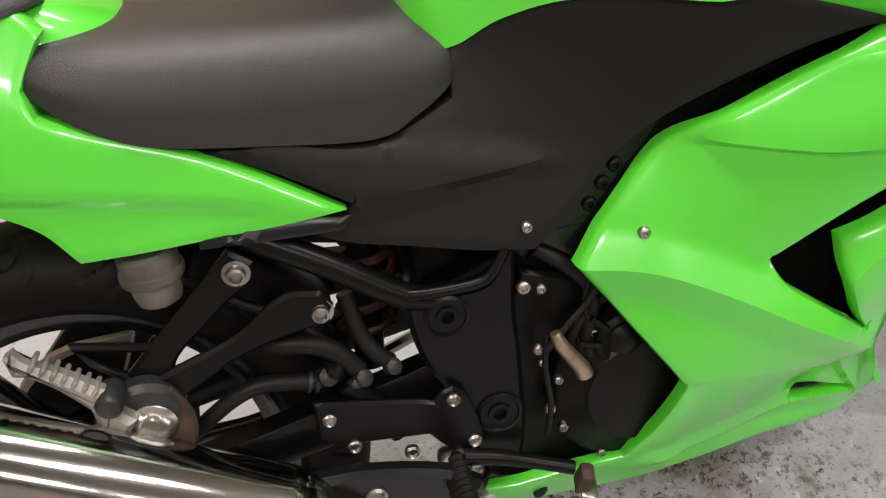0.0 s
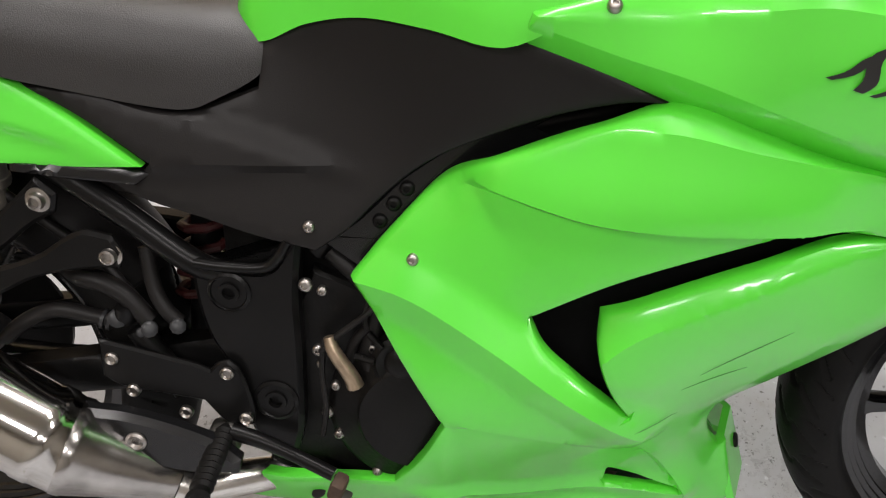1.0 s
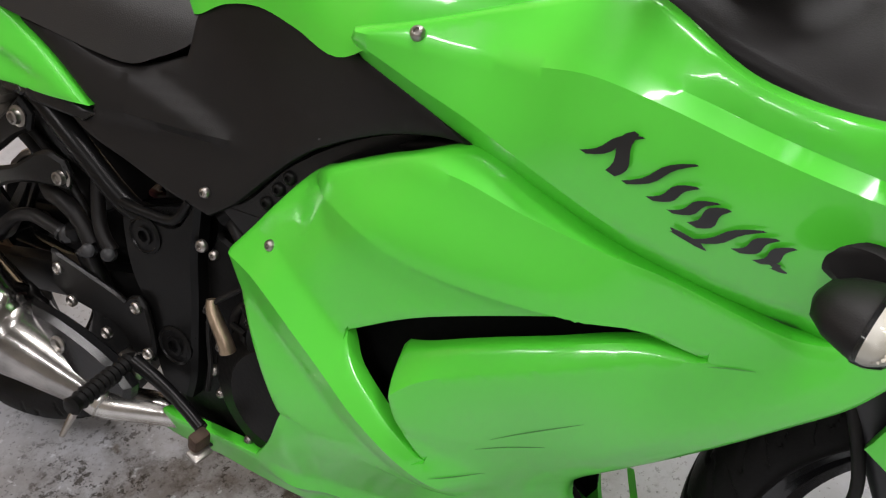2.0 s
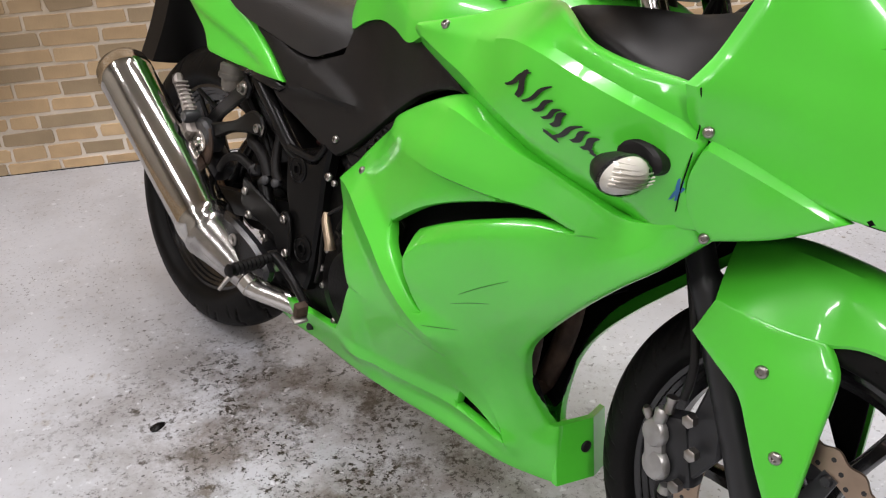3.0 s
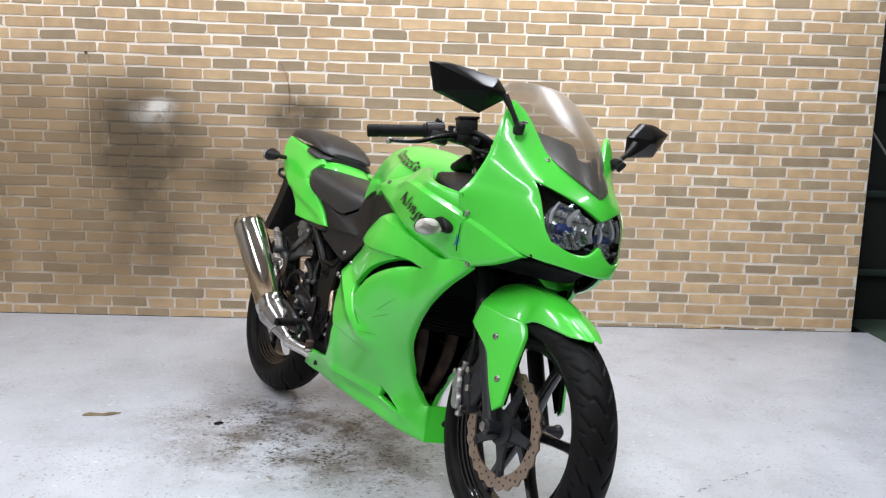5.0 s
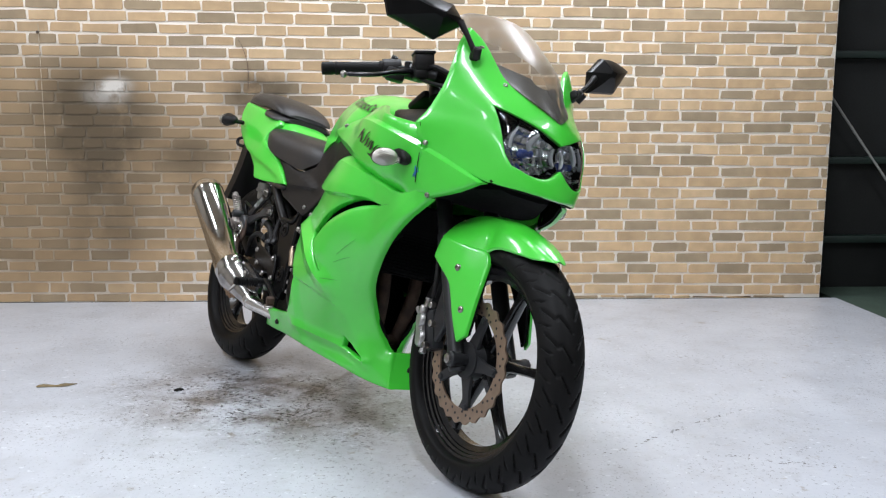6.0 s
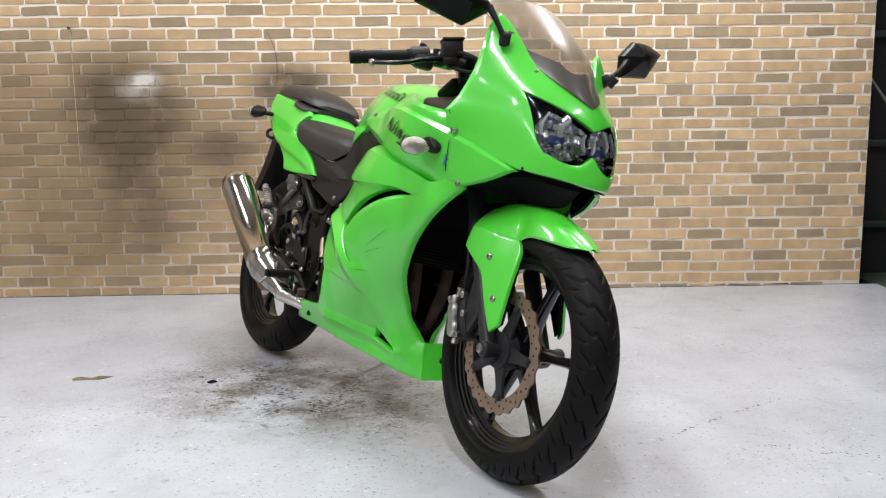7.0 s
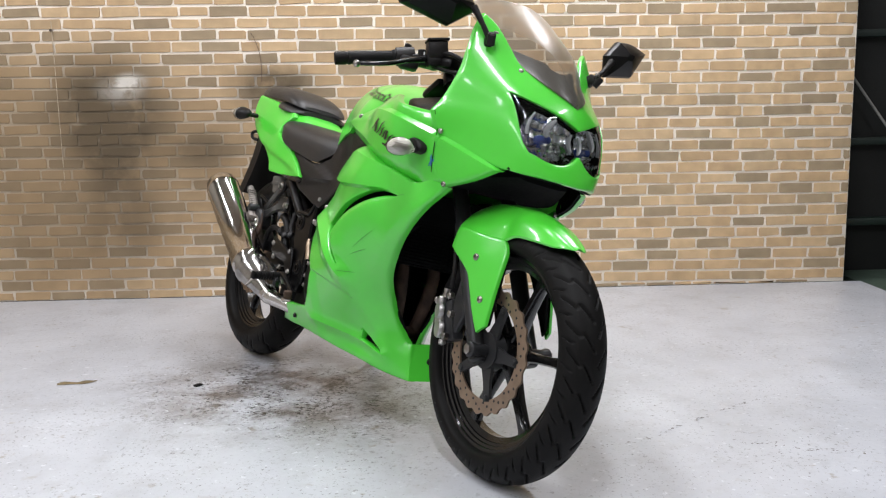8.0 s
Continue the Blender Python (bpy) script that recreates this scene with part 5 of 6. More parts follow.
def caliper():
    o = Vector((1.203, -0.080, 0.338))
    g = Geo()
    g.box(pose(*(o + Vector((0.012, 0.006, 0))), 0, -20, 0), (0.050, 0.040, 0.10), 0.012)
    g.plate([(1.215, 0.30), (1.235, 0.29), (1.275, 0.36), (1.262, 0.44), (1.235, 0.445), (1.225, 0.39)], -0.088, -0.070, 0.004)
    ob = g.done("brake_caliper", FORK, bike, "dark brake caliper with a worn silver face")
    f = Geo()
    for dx, dz, r in ((0.010, -0.024, 0.022), (-0.002, 0.018, 0.020)):
        f.turned(o + Vector((dx - 0.012, -0.014, dz)), (-0.25, -1, 0), [(0, r), (0.008, r), (0.012, 0.86 * r), (0.0135, 0.45 * r), (0.0125, 0.0)], 24)
    f.box(pose(o.x - 0.010, o.y - 0.018, o.z - 0.004, 0, -16, 0), (0.030, 0.014, 0.075), 0.006)
    f.turned(o + Vector((-0.014, -0.018, 0.035)), (0.05, 0, 1), [(0, 0.009), (0.016, 0.010), (0.020, 0.007)], 12)
    f.turned(o + Vector((0.018, -0.018, -0.045)), (0.1, 0, -1), [(0, 0.008), (0.010, 0.010), (0.014, 0.005)], 12)
    f.done("caliper_face", ALLOY, ob, "worn bare alloy caliper face")
    for dx, dz in ((0.030, 0.062), (0.044, 0.020), (0.034, -0.034)):
        Geo().turned(o + Vector((dx, -0.018, dz)), (0, -1, 0), [(0, 0.009), (0.012, 0.009), (0.014, 0.006)], 6).done("caliper_bolt", DULL, ob)
    Geo().turned(o + Vector((-0.030, -0.016, 0.030)), (-0.2, -0.4, 1), [(0, 0.005), (0.014, 0.007), (0.020, 0.004)], 12).done("bleed_nipple", DULL, ob)
    Geo().turned(o + Vector((-0.006, -0.016, 0.052)), (0, 0.1, 1), [(0, 0.008), (0.014, 0.006), (0.022, 0.009)], 12).done("hose_fitting", DULL, ob)
    ob.matrix_local = STEER
    Geo().tube([o + Vector((-0.004, 0.0, 0.075)), (1.200, -0.086, 0.47), (1.165, -0.080, 0.56), (1.10, -0.06, 0.68)], 0.006, 10).done("brake_hose", BLACK, bike, "black rubber brake hose")


caliper()

# ---- controls ----
def bar(s):
    out, mid = Vector((0.872, s * 0.356, 0.906)), Vector((0.935, s * 0.215, 0.950))
    d = (mid - out).normalized()
    root = Geo().tube([mid - d * 0.01, (1.02, s * 0.13, 0.965)], 0.011, 14, False).done("handlebar", FRAME, bike, "black clip-on handlebar")
    prof = [(0, 0.012), (0.002, 0.0165), (0.028, 0.0168), (0.030, 0.0155), (0.034, 0.0155), (0.036, 0.0175)]
    for k in range(18):
        prof += [(0.040 + 0.006 * k, 0.0165), (0.0435 + 0.006 * k, 0.0158)]
    prof += [(0.150, 0.0185), (0.156, 0.0185), (0.157, 0.013)]
    Geo().turned(out, d, prof, 24).done("grip", RUBBER, root, "ribbed black rubber grip")
    turn = math.degrees(math.atan2(d.y, d.x))
    g = Geo().turned(mid - d * 0.006, d, [(0, 0.018), (0.002, 0.0235), (0.030, 0.0250), (0.048, 0.0240), (0.050, 0.017)], 28)
    g.box(pose(*(mid + d * 0.026 + Vector((0.012, 0, -0.018))), 0, 0, turn), (0.050, 0.040, 0.034), 0.009)
    g.box(pose(*(mid + d * 0.075 + Vector((0.012, 0, -0.016))), 0, 0, turn), (0.060, 0.036, 0.034), 0.010)
    g.done("switch_housing", BLACK, root, "black switch housing")
    Geo().box(pose(*(mid + d * 0.045 + Vector((0.036, 0, 0.006))), 0, 0, turn), (0.010, 0.006, 0.010), 0.002).done("switch_mark", WHITE, root, "small white switch mark")
    Geo().turned(mid + d * 0.02 + Vector((0, 0, 0.02)), (0.3, 0, 1), [(0, 0.009), (0.012, 0.009), (0.014, 0.006)], 14).done("switch_button", GLOSS, root)
    lev = Geo()
    ball_at = Vector((0.988, s * 0.349, 0.889))
    lev.tube([mid + d * 0.05 + Vector((0.045, 0, -0.010)), mid + Vector((0.070, s * 0.01, -0.016)), ball_at + d * 0.07 + Vector((0.004, 0, -0.002)), ball_at + d * 0.008], [0.008, 0.007, 0.0055, 0.0055], 10)
    lv = lev.done("lever", GLOSS, root, "black hand lever with a ball end")
    ball = Geo().turned(ball_at - d * 0.009, d, [(0, 0.002), (0.002, 0.007), (0.008, 0.0095), (0.014, 0.007), (0.017, 0.002)], 14)
    ball.done("ball_end", DULL, lv)
    if s < 0:
        r = Geo().box(pose(1.010, -0.150, 0.982, 15, 0, -24), (0.052, 0.050, 0.044), 0.005)
        r.box(pose(1.010, -0.156, 1.005, 15, 0, -24), (0.057, 0.055, 0.007), 0.0025)
        r.box(pose(1.004, -0.148, 0.952, 15, 0, -24), (0.060, 0.036, 0.026), 0.006)
        r.turned((0.982, -0.172, 0.955), (0, -0.2, 1), [(0, 0.010), (0.022, 0.010), (0.024, 0.007)], 14)
        r.done("brake_fluid_reservoir", BLACK, root, "square black brake fluid reservoir")
    else:
        Geo().box(pose(1.0, 0.15, 0.96, 0, 0, 24), (0.05, 0.035, 0.03), 0.008).done("clutch_perch", BLACK, root)
    top = Geo().turned((1.040, s * 0.092, 0.905), (-0.438, 0, 0.899), [(0, 0.030), (0.03, 0.030), (0.034, 0.022), (0.042, 0.020)], 24)
    top.box(pose(1.03, s * 0.115, 0.955, 0, 0, -20 * s), (0.05, 0.06, 0.03), 0.008)
    top.done("bar_clamp", FRAME, root, "black bar clamp")
    Geo().tube([mid + d * 0.07 + Vector((0, 0, -0.02)), (1.06, s * 0.14, 0.93), (1.10, s * 0.10, 0.92), (1.09, s * 0.05, 0.86)], 0.005, 8).done("control_cable", BLACK, root)
    Geo().tube([(1.02, s * 0.14, 0.975), (1.09, s * 0.15, 0.965), (1.12, s * 0.11, 0.94), (1.08, s * 0.06, 0.87)], 0.006, 8).done("control_cable", BLACK, root)


bar(-1)
bar(1)


def mirror(s, tip, outline):
    base = Vector((1.245, s * 0.163, 0.988))
    g = Geo().box(pose(*base, 0, -40, s * 20), (0.032, 0.022, 0.026), 0.007)
    g.turned(base + Vector((0.012, s * 0.004, -0.012)), (0.4, s * 0.3, 0.8), [(0, 0.010), (0.024, 0.010), (0.027, 0.007)], 16)
    root = g.done("mirror", BLACK, bike, "black wing mirror on a short arm")
    tip = Vector(tip)
    Geo().tube([base, base.lerp(tip, 0.5) + Vector((0.006, 0, -0.003)), tip], [0.0075, 0.006, 0.009], 12).done("mirror_arm", BLACK, root)
    Geo().turned(base + Vector((0.02, 0, 0.014)), (0.3, s * 0.2, 1), [(0, 0.006), (0.004, 0.006), (0.005, 0.003)], 12).done("mirror_screw", DULL, root)
    edge = ease(outline, 0.008, 24)
    c = np.mean(np.array(edge), 0)
    c[0] -= s * 0.025
    rings = []
    for f, dx in ((0.96, -0.030), (1.0, -0.024), (1.0, -0.016), (0.93, -0.006), (0.55, 0.016), (0.18, 0.030), (0.10, 0.031)):
        pts = []
        for y, z in edge:
            yy, zz = c[0] + (y - c[0]) * f, c[1] + (z - c[1]) * f
            pts.append((1.205 + dx - 0.10 * (abs(yy) - 0.25), yy, zz))
        rings.append(pts)
    Geo().rings(rings).done("mirror_shell", FRAME, root, "satin black angular mirror shell", 16)
    pts = [(1.205 - 0.031 - 0.10 * (abs(c[0] + (y - c[0]) * 0.9) - 0.25), c[0] + (y - c[0]) * 0.9, c[1] + (z - c[1]) * 0.9) for y, z in edge]
    Geo().add(pts, [tuple(range(len(pts)))]).done("mirror_glass", SILVER, root, "mirror glass")


mirror(-1, (1.215, -0.205, 1.055), [(-0.190, 1.048), (-0.192, 1.068), (-0.223, 1.092), (-0.353, 1.085), (-0.402, 1.072), (-0.372, 1.012), (-0.247, 0.998)])
mirror(1, (1.212, 0.250, 1.066), [(0.247, 1.083), (0.282, 1.131), (0.33, 1.140), (0.397, 1.134), (0.356, 1.055), (0.26, 1.029)])

# ---- chassis and engine ----
def chassis():
    for s in (-1, 1):
        y0, y1 = s * 0.128, s * 0.098
        g = Geo().plate([(0.374, 0.510), (0.412, 0.508), (0.450, 0.506), (0.465, 0.514), (0.484, 0.545), (0.497, 0.550), (0.492, 0.52), (0.487, 0.47), (0.487, 0.42), (0.485, 0.363), (0.482, 0.306), (0.473, 0.270), (0.436, 0.270), (0.422, 0.30),
                         (0.402, 0.386), (0.387, 0.417), (0.379, 0.444), (0.374, 0.482)], y0, y1, 0.006)
        ob = g.done("frame_plate", FRAME, bike, "satin black frame plate")
        Geo().tube([(0.366, s * 0.124, 0.514), (0.400, s * 0.129, 0.512), (0.448, s * 0.129, 0.511), (0.466, s * 0.129, 0.519), (0.482, s * 0.128, 0.543)], [0.008, 0.0065, 0.006, 0.006, 0.005], 10).done("frame_ledge", FRAME, ob, "rolled black edge of the frame plate")
        g = Geo().tube([(0.205, s * 0.112, 0.632), (0.30, s * 0.120, 0.570), (0.372, s * 0.120, 0.513), (0.41, s * 0.118, 0.498)], [0.013, 0.0145, 0.0145, 0.012], 14)
        g.done("seat_rail", FRAME, bike, "satin black seat rail tube")
        for x, z, r in ((0.414, 0.481, 0.024), (0.454, 0.344, 0.026)):
            k = Geo().turned((x, s * 0.124, z), (0, s, 0), [(0, r), (0.006, r), (0.008, 0.85 * r), (0.006, 0.8 * r), (0.006, 0.5 * r), (0.009, 0.48 * r), (0.009, 0.3 * r), (0.004, 0.28 * r)], 24)
            k.done("pivot_cap", FRAME, ob, "round black pivot cap")
        Geo().tube([(0.50, s * 0.085, 0.52), (0.66, s * 0.085, 0.64), (0.85, s * 0.10, 0.70), (1.0, s * 0.06, 0.80)], 0.020, 12).done("frame_tube", FRAME, bike)
        arm = Geo()
        arm.rings([[(x, s * (0.085 + dy), z + dz) for dy, dz in ((-0.014, -h), (0.014, -h), (0.018, -h + 0.006), (0.018, h - 0.006), (0.014, h), (-0.014, h), (-0.018, h - 0.006), (-0.018, -h + 0.006))]
                   for x, z, h in ((0.44, 0.385, 0.032), (0.3, 0.36, 0.026), (0.1, 0.325, 0.022), (-0.04, 0.310, 0.020), (-0.06, 0.309, 0.014))])
        arm.done("swingarm", FRAME, bike, "black box-section swingarm")
    Geo().turned((RX, -0.125, RZ), (0, 1, 0), [(0, 0.008), (0.0, 0.014), (0.01, 0.016), (0.24, 0.016), (0.25, 0.010)], 16).done("rear_axle", DULL, bike)
    c = Geo().box(pose(0.075, -0.085, 0.40, 0, 35, 0), (0.09, 0.045, 0.05), 0.012)
    c.done("rear_caliper", FORK, bike, "dark rear brake caliper")
    g = Geo().turned((0.33, 0, 0.36), (0.12, 0, 1), [(0, 0.018), (0.28, 0.018)], 14)
    g.done("shock_absorber", FRAME, bike)
    coil = [(0.335 + 0.12 * k / 60 * 0.25 + 0.032 * math.cos(k * 0.72), 0.032 * math.sin(k * 0.72), 0.40 + 0.20 * k / 60) for k in range(61)]
    Geo().tube(coil, 0.006, 8, False).done("shock_spring", RED, bike, "red shock spring")


chassis()


def engine():
    g = Geo()
    g.rings([[(x, y * w, z0 + (z1 - z0) * f) for y, f in ((-1, 0.15), (-1, 0.8), (-0.8, 1), (0.8, 1), (1, 0.8), (1, 0.15), (0.8, 0), (-0.8, 0))]
             for x, w, z0, z1 in ((0.46, 0.06, 0.27, 0.42), (0.49, 0.085, 0.22, 0.46), (0.60, 0.10, 0.19, 0.47), (0.72, 0.10, 0.19, 0.45), (0.82, 0.09, 0.21, 0.42), (0.85, 0.06, 0.25, 0.38))])
    block = g.done("engine", IRON, bike, "black engine crankcase")
    for s in (-1, 1):
        c = Geo().turned((0.615, s * 0.095, 0.335), (0, s, 0), [(0, 0.105), (0.028, 0.102), (0.036, 0.092), (0.040, 0.070), (0.047, 0.064), (0.050, 0.02)], 40, squash=1.0)
        c.done("clutch_cover", IRON, block, "round black clutch cover")
        c = Geo().turned((0.745, s * 0.06, 0.32), (0, s, 0), [(0, 0.075), (0.03, 0.072), (0.038, 0.055), (0.042, 0.01)], 32)
        c.done("crankcase_cover", IRON, block)
        for k in range(9):
            a = 2 * math.pi * k / 9
            screw((0.615 + 0.097 * math.cos(a), s * 0.130, 0.335 + 0.097 * math.sin(a)), (0, s, 0), 0.006, DULL, block)
    up = Vector((0.35, 0, 0.94)).normalized()
    for k in range(9):
        o = Vector((0.73, 0, 0.43)) + up * (0.016 * k)
        Geo().box(Matrix.Translation(o) @ pose(0, 0, 0, 0, 20, 0), (0.15, 0.20 if k % 2 else 0.185, 0.009), 0.003).done("cooling_fin", IRON, block)
    Geo().box(Matrix.Translation(Vector((0.73, 0, 0.43)) + up * 0.17) @ pose(0, 0, 0, 0, 20, 0), (0.16, 0.20, 0.06), 0.012).done("cylinder_head", IRON, block, "black cylinder head")
    # Added black block keeps the gap dark where the floor would show.
    Geo().box(pose(0.555, 0, 0.49, 0, 8, 0), (0.16, 0.17, 0.20), 0.02).done("carburettor_housing", IRON, block, "black filler block between engine and frame")
    Geo().box(pose(0.62, 0, 0.60, 0, 10, 0), (0.22, 0.20, 0.10), 0.02).done("airbox", BLACK, bike, "black air box")
    core = Geo().box(pose(0.955, 0, 0.535, 0, 12, 0), (0.03, 0.24, 0.20), 0.006).done("radiator", SHADE_BLACK, bike, "black radiator behind the front wheel")
    for k in range(24):
        Geo().box(pose(0.972, 0, 0.440 + 0.0082 * k, 0, 12, 0), (0.006, 0.22, 0.002), 0.0005).done("radiator_fin", SHADE_BLACK, core)
    Geo().box(pose(0.36, 0, 0.60, 0, 14, 0), (0.34, 0.17, 0.10), 0.02).done("battery_box", IRON, bike, "black battery box under the seat")
    # Another added filler block, to keep the gap behind the cover dark.
    Geo().box(pose(0.52, 0, 0.36), (0.10, 0.17, 0.26), 0.02).done("starter_housing", IRON, block, "black filler block behind the clutch cover")
    Geo().plate([(0.43, 0.23), (0.60, 0.215), (0.63, 0.30), (0.60, 0.46), (0.50, 0.50), (0.46, 0.40)], -0.105, -0.085).done("side_cover", IRON, block, "black side cover of the gearbox")
    # Filler block added between the plates for the same dark gap.
    Geo().box(pose(0.44, 0, 0.46), (0.10, 0.16, 0.22), 0.02).done("frame_filler", IRON, bike, "black filler block between the frame plates")
    for s in (-1, 1):
        Geo().tube([(0.80, s * 0.05, 0.52), (0.89, s * 0.055, 0.50), (0.925, s * 0.050, 0.40), (0.915, s * 0.035, 0.275), (0.875, s * 0.025, 0.225), (0.80, s * 0.02 - 0.01, 0.185), (0.60, -0.05, 0.185)], 0.0185, 14).done("header_pipe", RUST, bike, "rusty brown exhaust header pipe")
    Geo().tube([(0.915, -0.030, 0.262), (0.92, 0.0, 0.258), (0.915, 0.030, 0.262)], 0.014, 12).done("crossover_pipe", RUST, bike, "rusty crossover pipe")
    for pts, rr in (([(0.52, -0.10, 0.52), (0.57, -0.118, 0.47), (0.56, -0.125, 0.40), (0.58, -0.12, 0.33)], 0.009), ([(0.60, -0.115, 0.46), (0.545, -0.125, 0.42), (0.54, -0.12, 0.30)], 0.006),
                    ([(0.62, -0.10, 0.55), (0.66, -0.11, 0.50), (0.70, -0.10, 0.46)], 0.011)):
        Geo().tube(pts, rr, 10).done("hose", BLACK, bike, "black rubber hose")
    Geo().tube([(0.522, -0.140, 0.438), (0.527, -0.143, 0.422), (0.545, -0.145, 0.392), (0.549, -0.145, 0.380)], [0.006, 0.008, 0.009, 0.010], 10).done("cable_clamp", BRASSY, bike, "bare metal cable lever")
    for pts in ([(0.592, -0.125, 0.49), (0.560, -0.135, 0.462), (0.530, -0.140, 0.438), (0.512, -0.140, 0.418)], [(0.515, -0.132, 0.43), (0.510, -0.132, 0.39), (0.512, -0.132, 0.34), (0.505, -0.13, 0.30)], [(0.575, -0.120, 0.50), (0.560, -0.128, 0.45), (0.585, -0.128, 0.41)]):
        Geo().tube(pts, 0.0035, 8).done("clutch_cable", BLACK, bike, "thin black cable")
    for x, z, r in ((0.506, 0.412, 0.007), (0.508, 0.395, 0.005), (0.512, 0.330, 0.007), (0.530, 0.306, 0.009), (0.497, 0.492, 0.008), (0.515, 0.486, 0.006)):
        screw((x, -0.128, z), (0, -1, 0), r, DULL)
    for k in range(5):
        a = math.radians(20 + 38 * k)
        Geo().tube([(0.600 + 0.030 * math.cos(a), -0.140, 0.405 + 0.030 * math.sin(a)), (0.600 + 0.052 * math.cos(a), -0.136, 0.405 + 0.052 * math.sin(a))], 0.004, 8, False).done("casting_rib", IRON, block)
    Geo().turned((0.600, -0.125, 0.405), (0, -1, 0), [(0, 0.036), (0.012, 0.034), (0.016, 0.028), (0.012, 0.020), (0.018, 0.014), (0.020, 0.004)], 28).done("clutch_boss", IRON, block, "round boss on the clutch cover")
    for x, z in ((0.606, 0.60), (0.592, 0.583), (0.577, 0.563)):
        screw((x, -0.114, z), (0, -1, 0), 0.008, IRON)
    Geo().plate([(0.50, 0.545), (0.54, 0.555), (0.61, 0.62), (0.70, 0.672), (0.84, 0.712), (0.84, 0.70), (0.72, 0.64), (0.62, 0.56), (0.56, 0.50)], -0.112, -0.085).done("inner_guard", GLOSS, bike, "black inner guard behind the fairing")


engine()


def brackets():
    g = Geo().plate([(0.222, 0.606), (0.242, 0.588), (0.236, 0.566), (0.210, 0.552), (0.184, 0.532), (0.150, 0.505), (0.138, 0.482), (0.100, 0.470), (0.090, 0.490), (0.124, 0.521), (0.143, 0.537), (0.196, 0.582)], -0.132, -0.120, 0.004)
    root = g.done("footrest_bracket", FRAME, bike, "black passenger footrest bracket")
    Geo().plate([(0.125, 0.491), (0.207, 0.517), (0.262, 0.549), (0.296, 0.545), (0.306, 0.527), (0.300, 0.508), (0.280, 0.507), (0.235, 0.500), (0.20, 0.490), (0.145, 0.465), (0.118, 0.470)], -0.138, -0.126, 0.004).done("lower_arm", FRAME, root)
    Geo().tube([(0.128, -0.126, 0.520), (0.098, -0.128, 0.530), (0.060, -0.128, 0.541), (0.072, -0.126, 0.518), (0.098, -0.126, 0.492)], 0.005, 8, False).done("peg_stop", FRAME, root)
    for x, z in ((0.225, 0.583), (0.292, 0.523)):
        Geo().turned((x, -0.134, z), (0, -1, 0), [(0, 0.0135), (0.002, 0.0135), (0.003, 0.0095), (0.005, 0.0085), (0.010, 0.0085), (0.011, 0.006), (0.007, 0.005)], 20).done("bracket_bolt", DULL, root, "silver flange bolt")
    h = Geo().turned((0.108, -0.112, 0.462), (0.03, -1, -0.10), [(0, 0.036), (0.030, 0.036), (0.036, 0.030)], 28)
    h.done("muffler_bush", FORK, root, "dark grey rubber muffler bush")
    Geo().turned((0.111, -0.146, 0.449), (0, -1, -0.05), [(0, 0.0235), (0.004, 0.0235), (0.007, 0.019), (0.0075, 0.011), (0.011, 0.010), (0.011, 0.005)], 24).done("muffler_bolt", BRUSHED, root, "large silver washer and bolt")
    Geo().plate([(0.100, 0.488), (0.138, 0.482), (0.150, 0.449), (0.146, 0.417), (0.133, 0.400), (0.101, 0.413), (0.081, 0.431), (0.066, 0.442), (0.085, 0.46)], -0.146, -0.138, 0.003).done("muffler_strap", RUST, root, "brown rusted muffler strap")
    Geo().turned((0.094, -0.160, 0.412), (-0.1, -1, 0.45), [(0, 0.020), (0.003, 0.020), (0.005, 0.016), (0.006, 0.007), (0.010, 0.006)], 20, squash=0.6).done("strap_bolt", BRUSHED, root, "silver bolt on the silencer")
    # folding footrest of the passenger, folded up and pointing back
    p = Geo()
    p.plate([(0.020, 0.566), (0.011, 0.561), (0.013, 0.541), (0.028, 0.535), (0.049, 0.512), (0.066, 0.487), (0.084, 0.487), (0.087, 0.503), (0.053, 0.534), (0.026, 0.553)], -0.166, -0.142, 0.007)
    p.plate([(0.067, 0.490), (0.067, 0.475), (0.061, 0.461), (0.070, 0.449), (0.088, 0.450), (0.102, 0.467), (0.092, 0.480), (0.090, 0.500)], -0.168, -0.138, 0.006)
    peg = p.done("passenger_footrest", CAST, bike, "pale cast alloy passenger footrest")
    for k in range(7):
        t = (k + 0.5) / 7
        Geo().box(pose(0.030 + 0.050 * t, -0.154, 0.553 - 0.048 * t, 0, 44, 0), (0.0045, 0.026, 0.009), 0.0018).done("rib", CAST, peg)
    Geo().turned((0.085, -0.170, 0.493), (0, -1, 0), [(-0.03, 0.013), (0.0, 0.013), (0.004, 0.010)], 16).done("pivot_pin", FORK, peg, "dark pivot of the footrest")
    # heel plate and rider's footrest
    k = Geo().plate([(0.262, 0.420), (0.369, 0.393), (0.385, 0.386), (0.394, 0.396), (0.407, 0.400), (0.419, 0.388), (0.431, 0.335), (0.429, 0.316), (0.412, 0.310), (0.395, 0.318), (0.374, 0.345), (0.326, 0.352), (0.279, 0.360), (0.260, 0.372)], -0.140, -0.131, 0.003)
    hp = k.done("heel_plate", FRAME, bike, "black heel plate")
    for x, z in ((0.405, 0.385), (0.275, 0.397), (0.294, 0.356), (0.421, 0.325), (0.352, 0.330)):
        Geo().turned((x, -0.138, z), (0, -1, 0), [(0, 0.008), (0.005, 0.008), (0.007, 0.006), (0.004, 0.004)], 16).done("plate_bolt", DULL, hp, "silver bolt")
    f = Geo()
    a, b = Vector((0.394, -0.135, 0.308)), Vector((0.394, -0.240, 0.292))
    prof = [(0, 0.010), (0.01, 0.0145)]
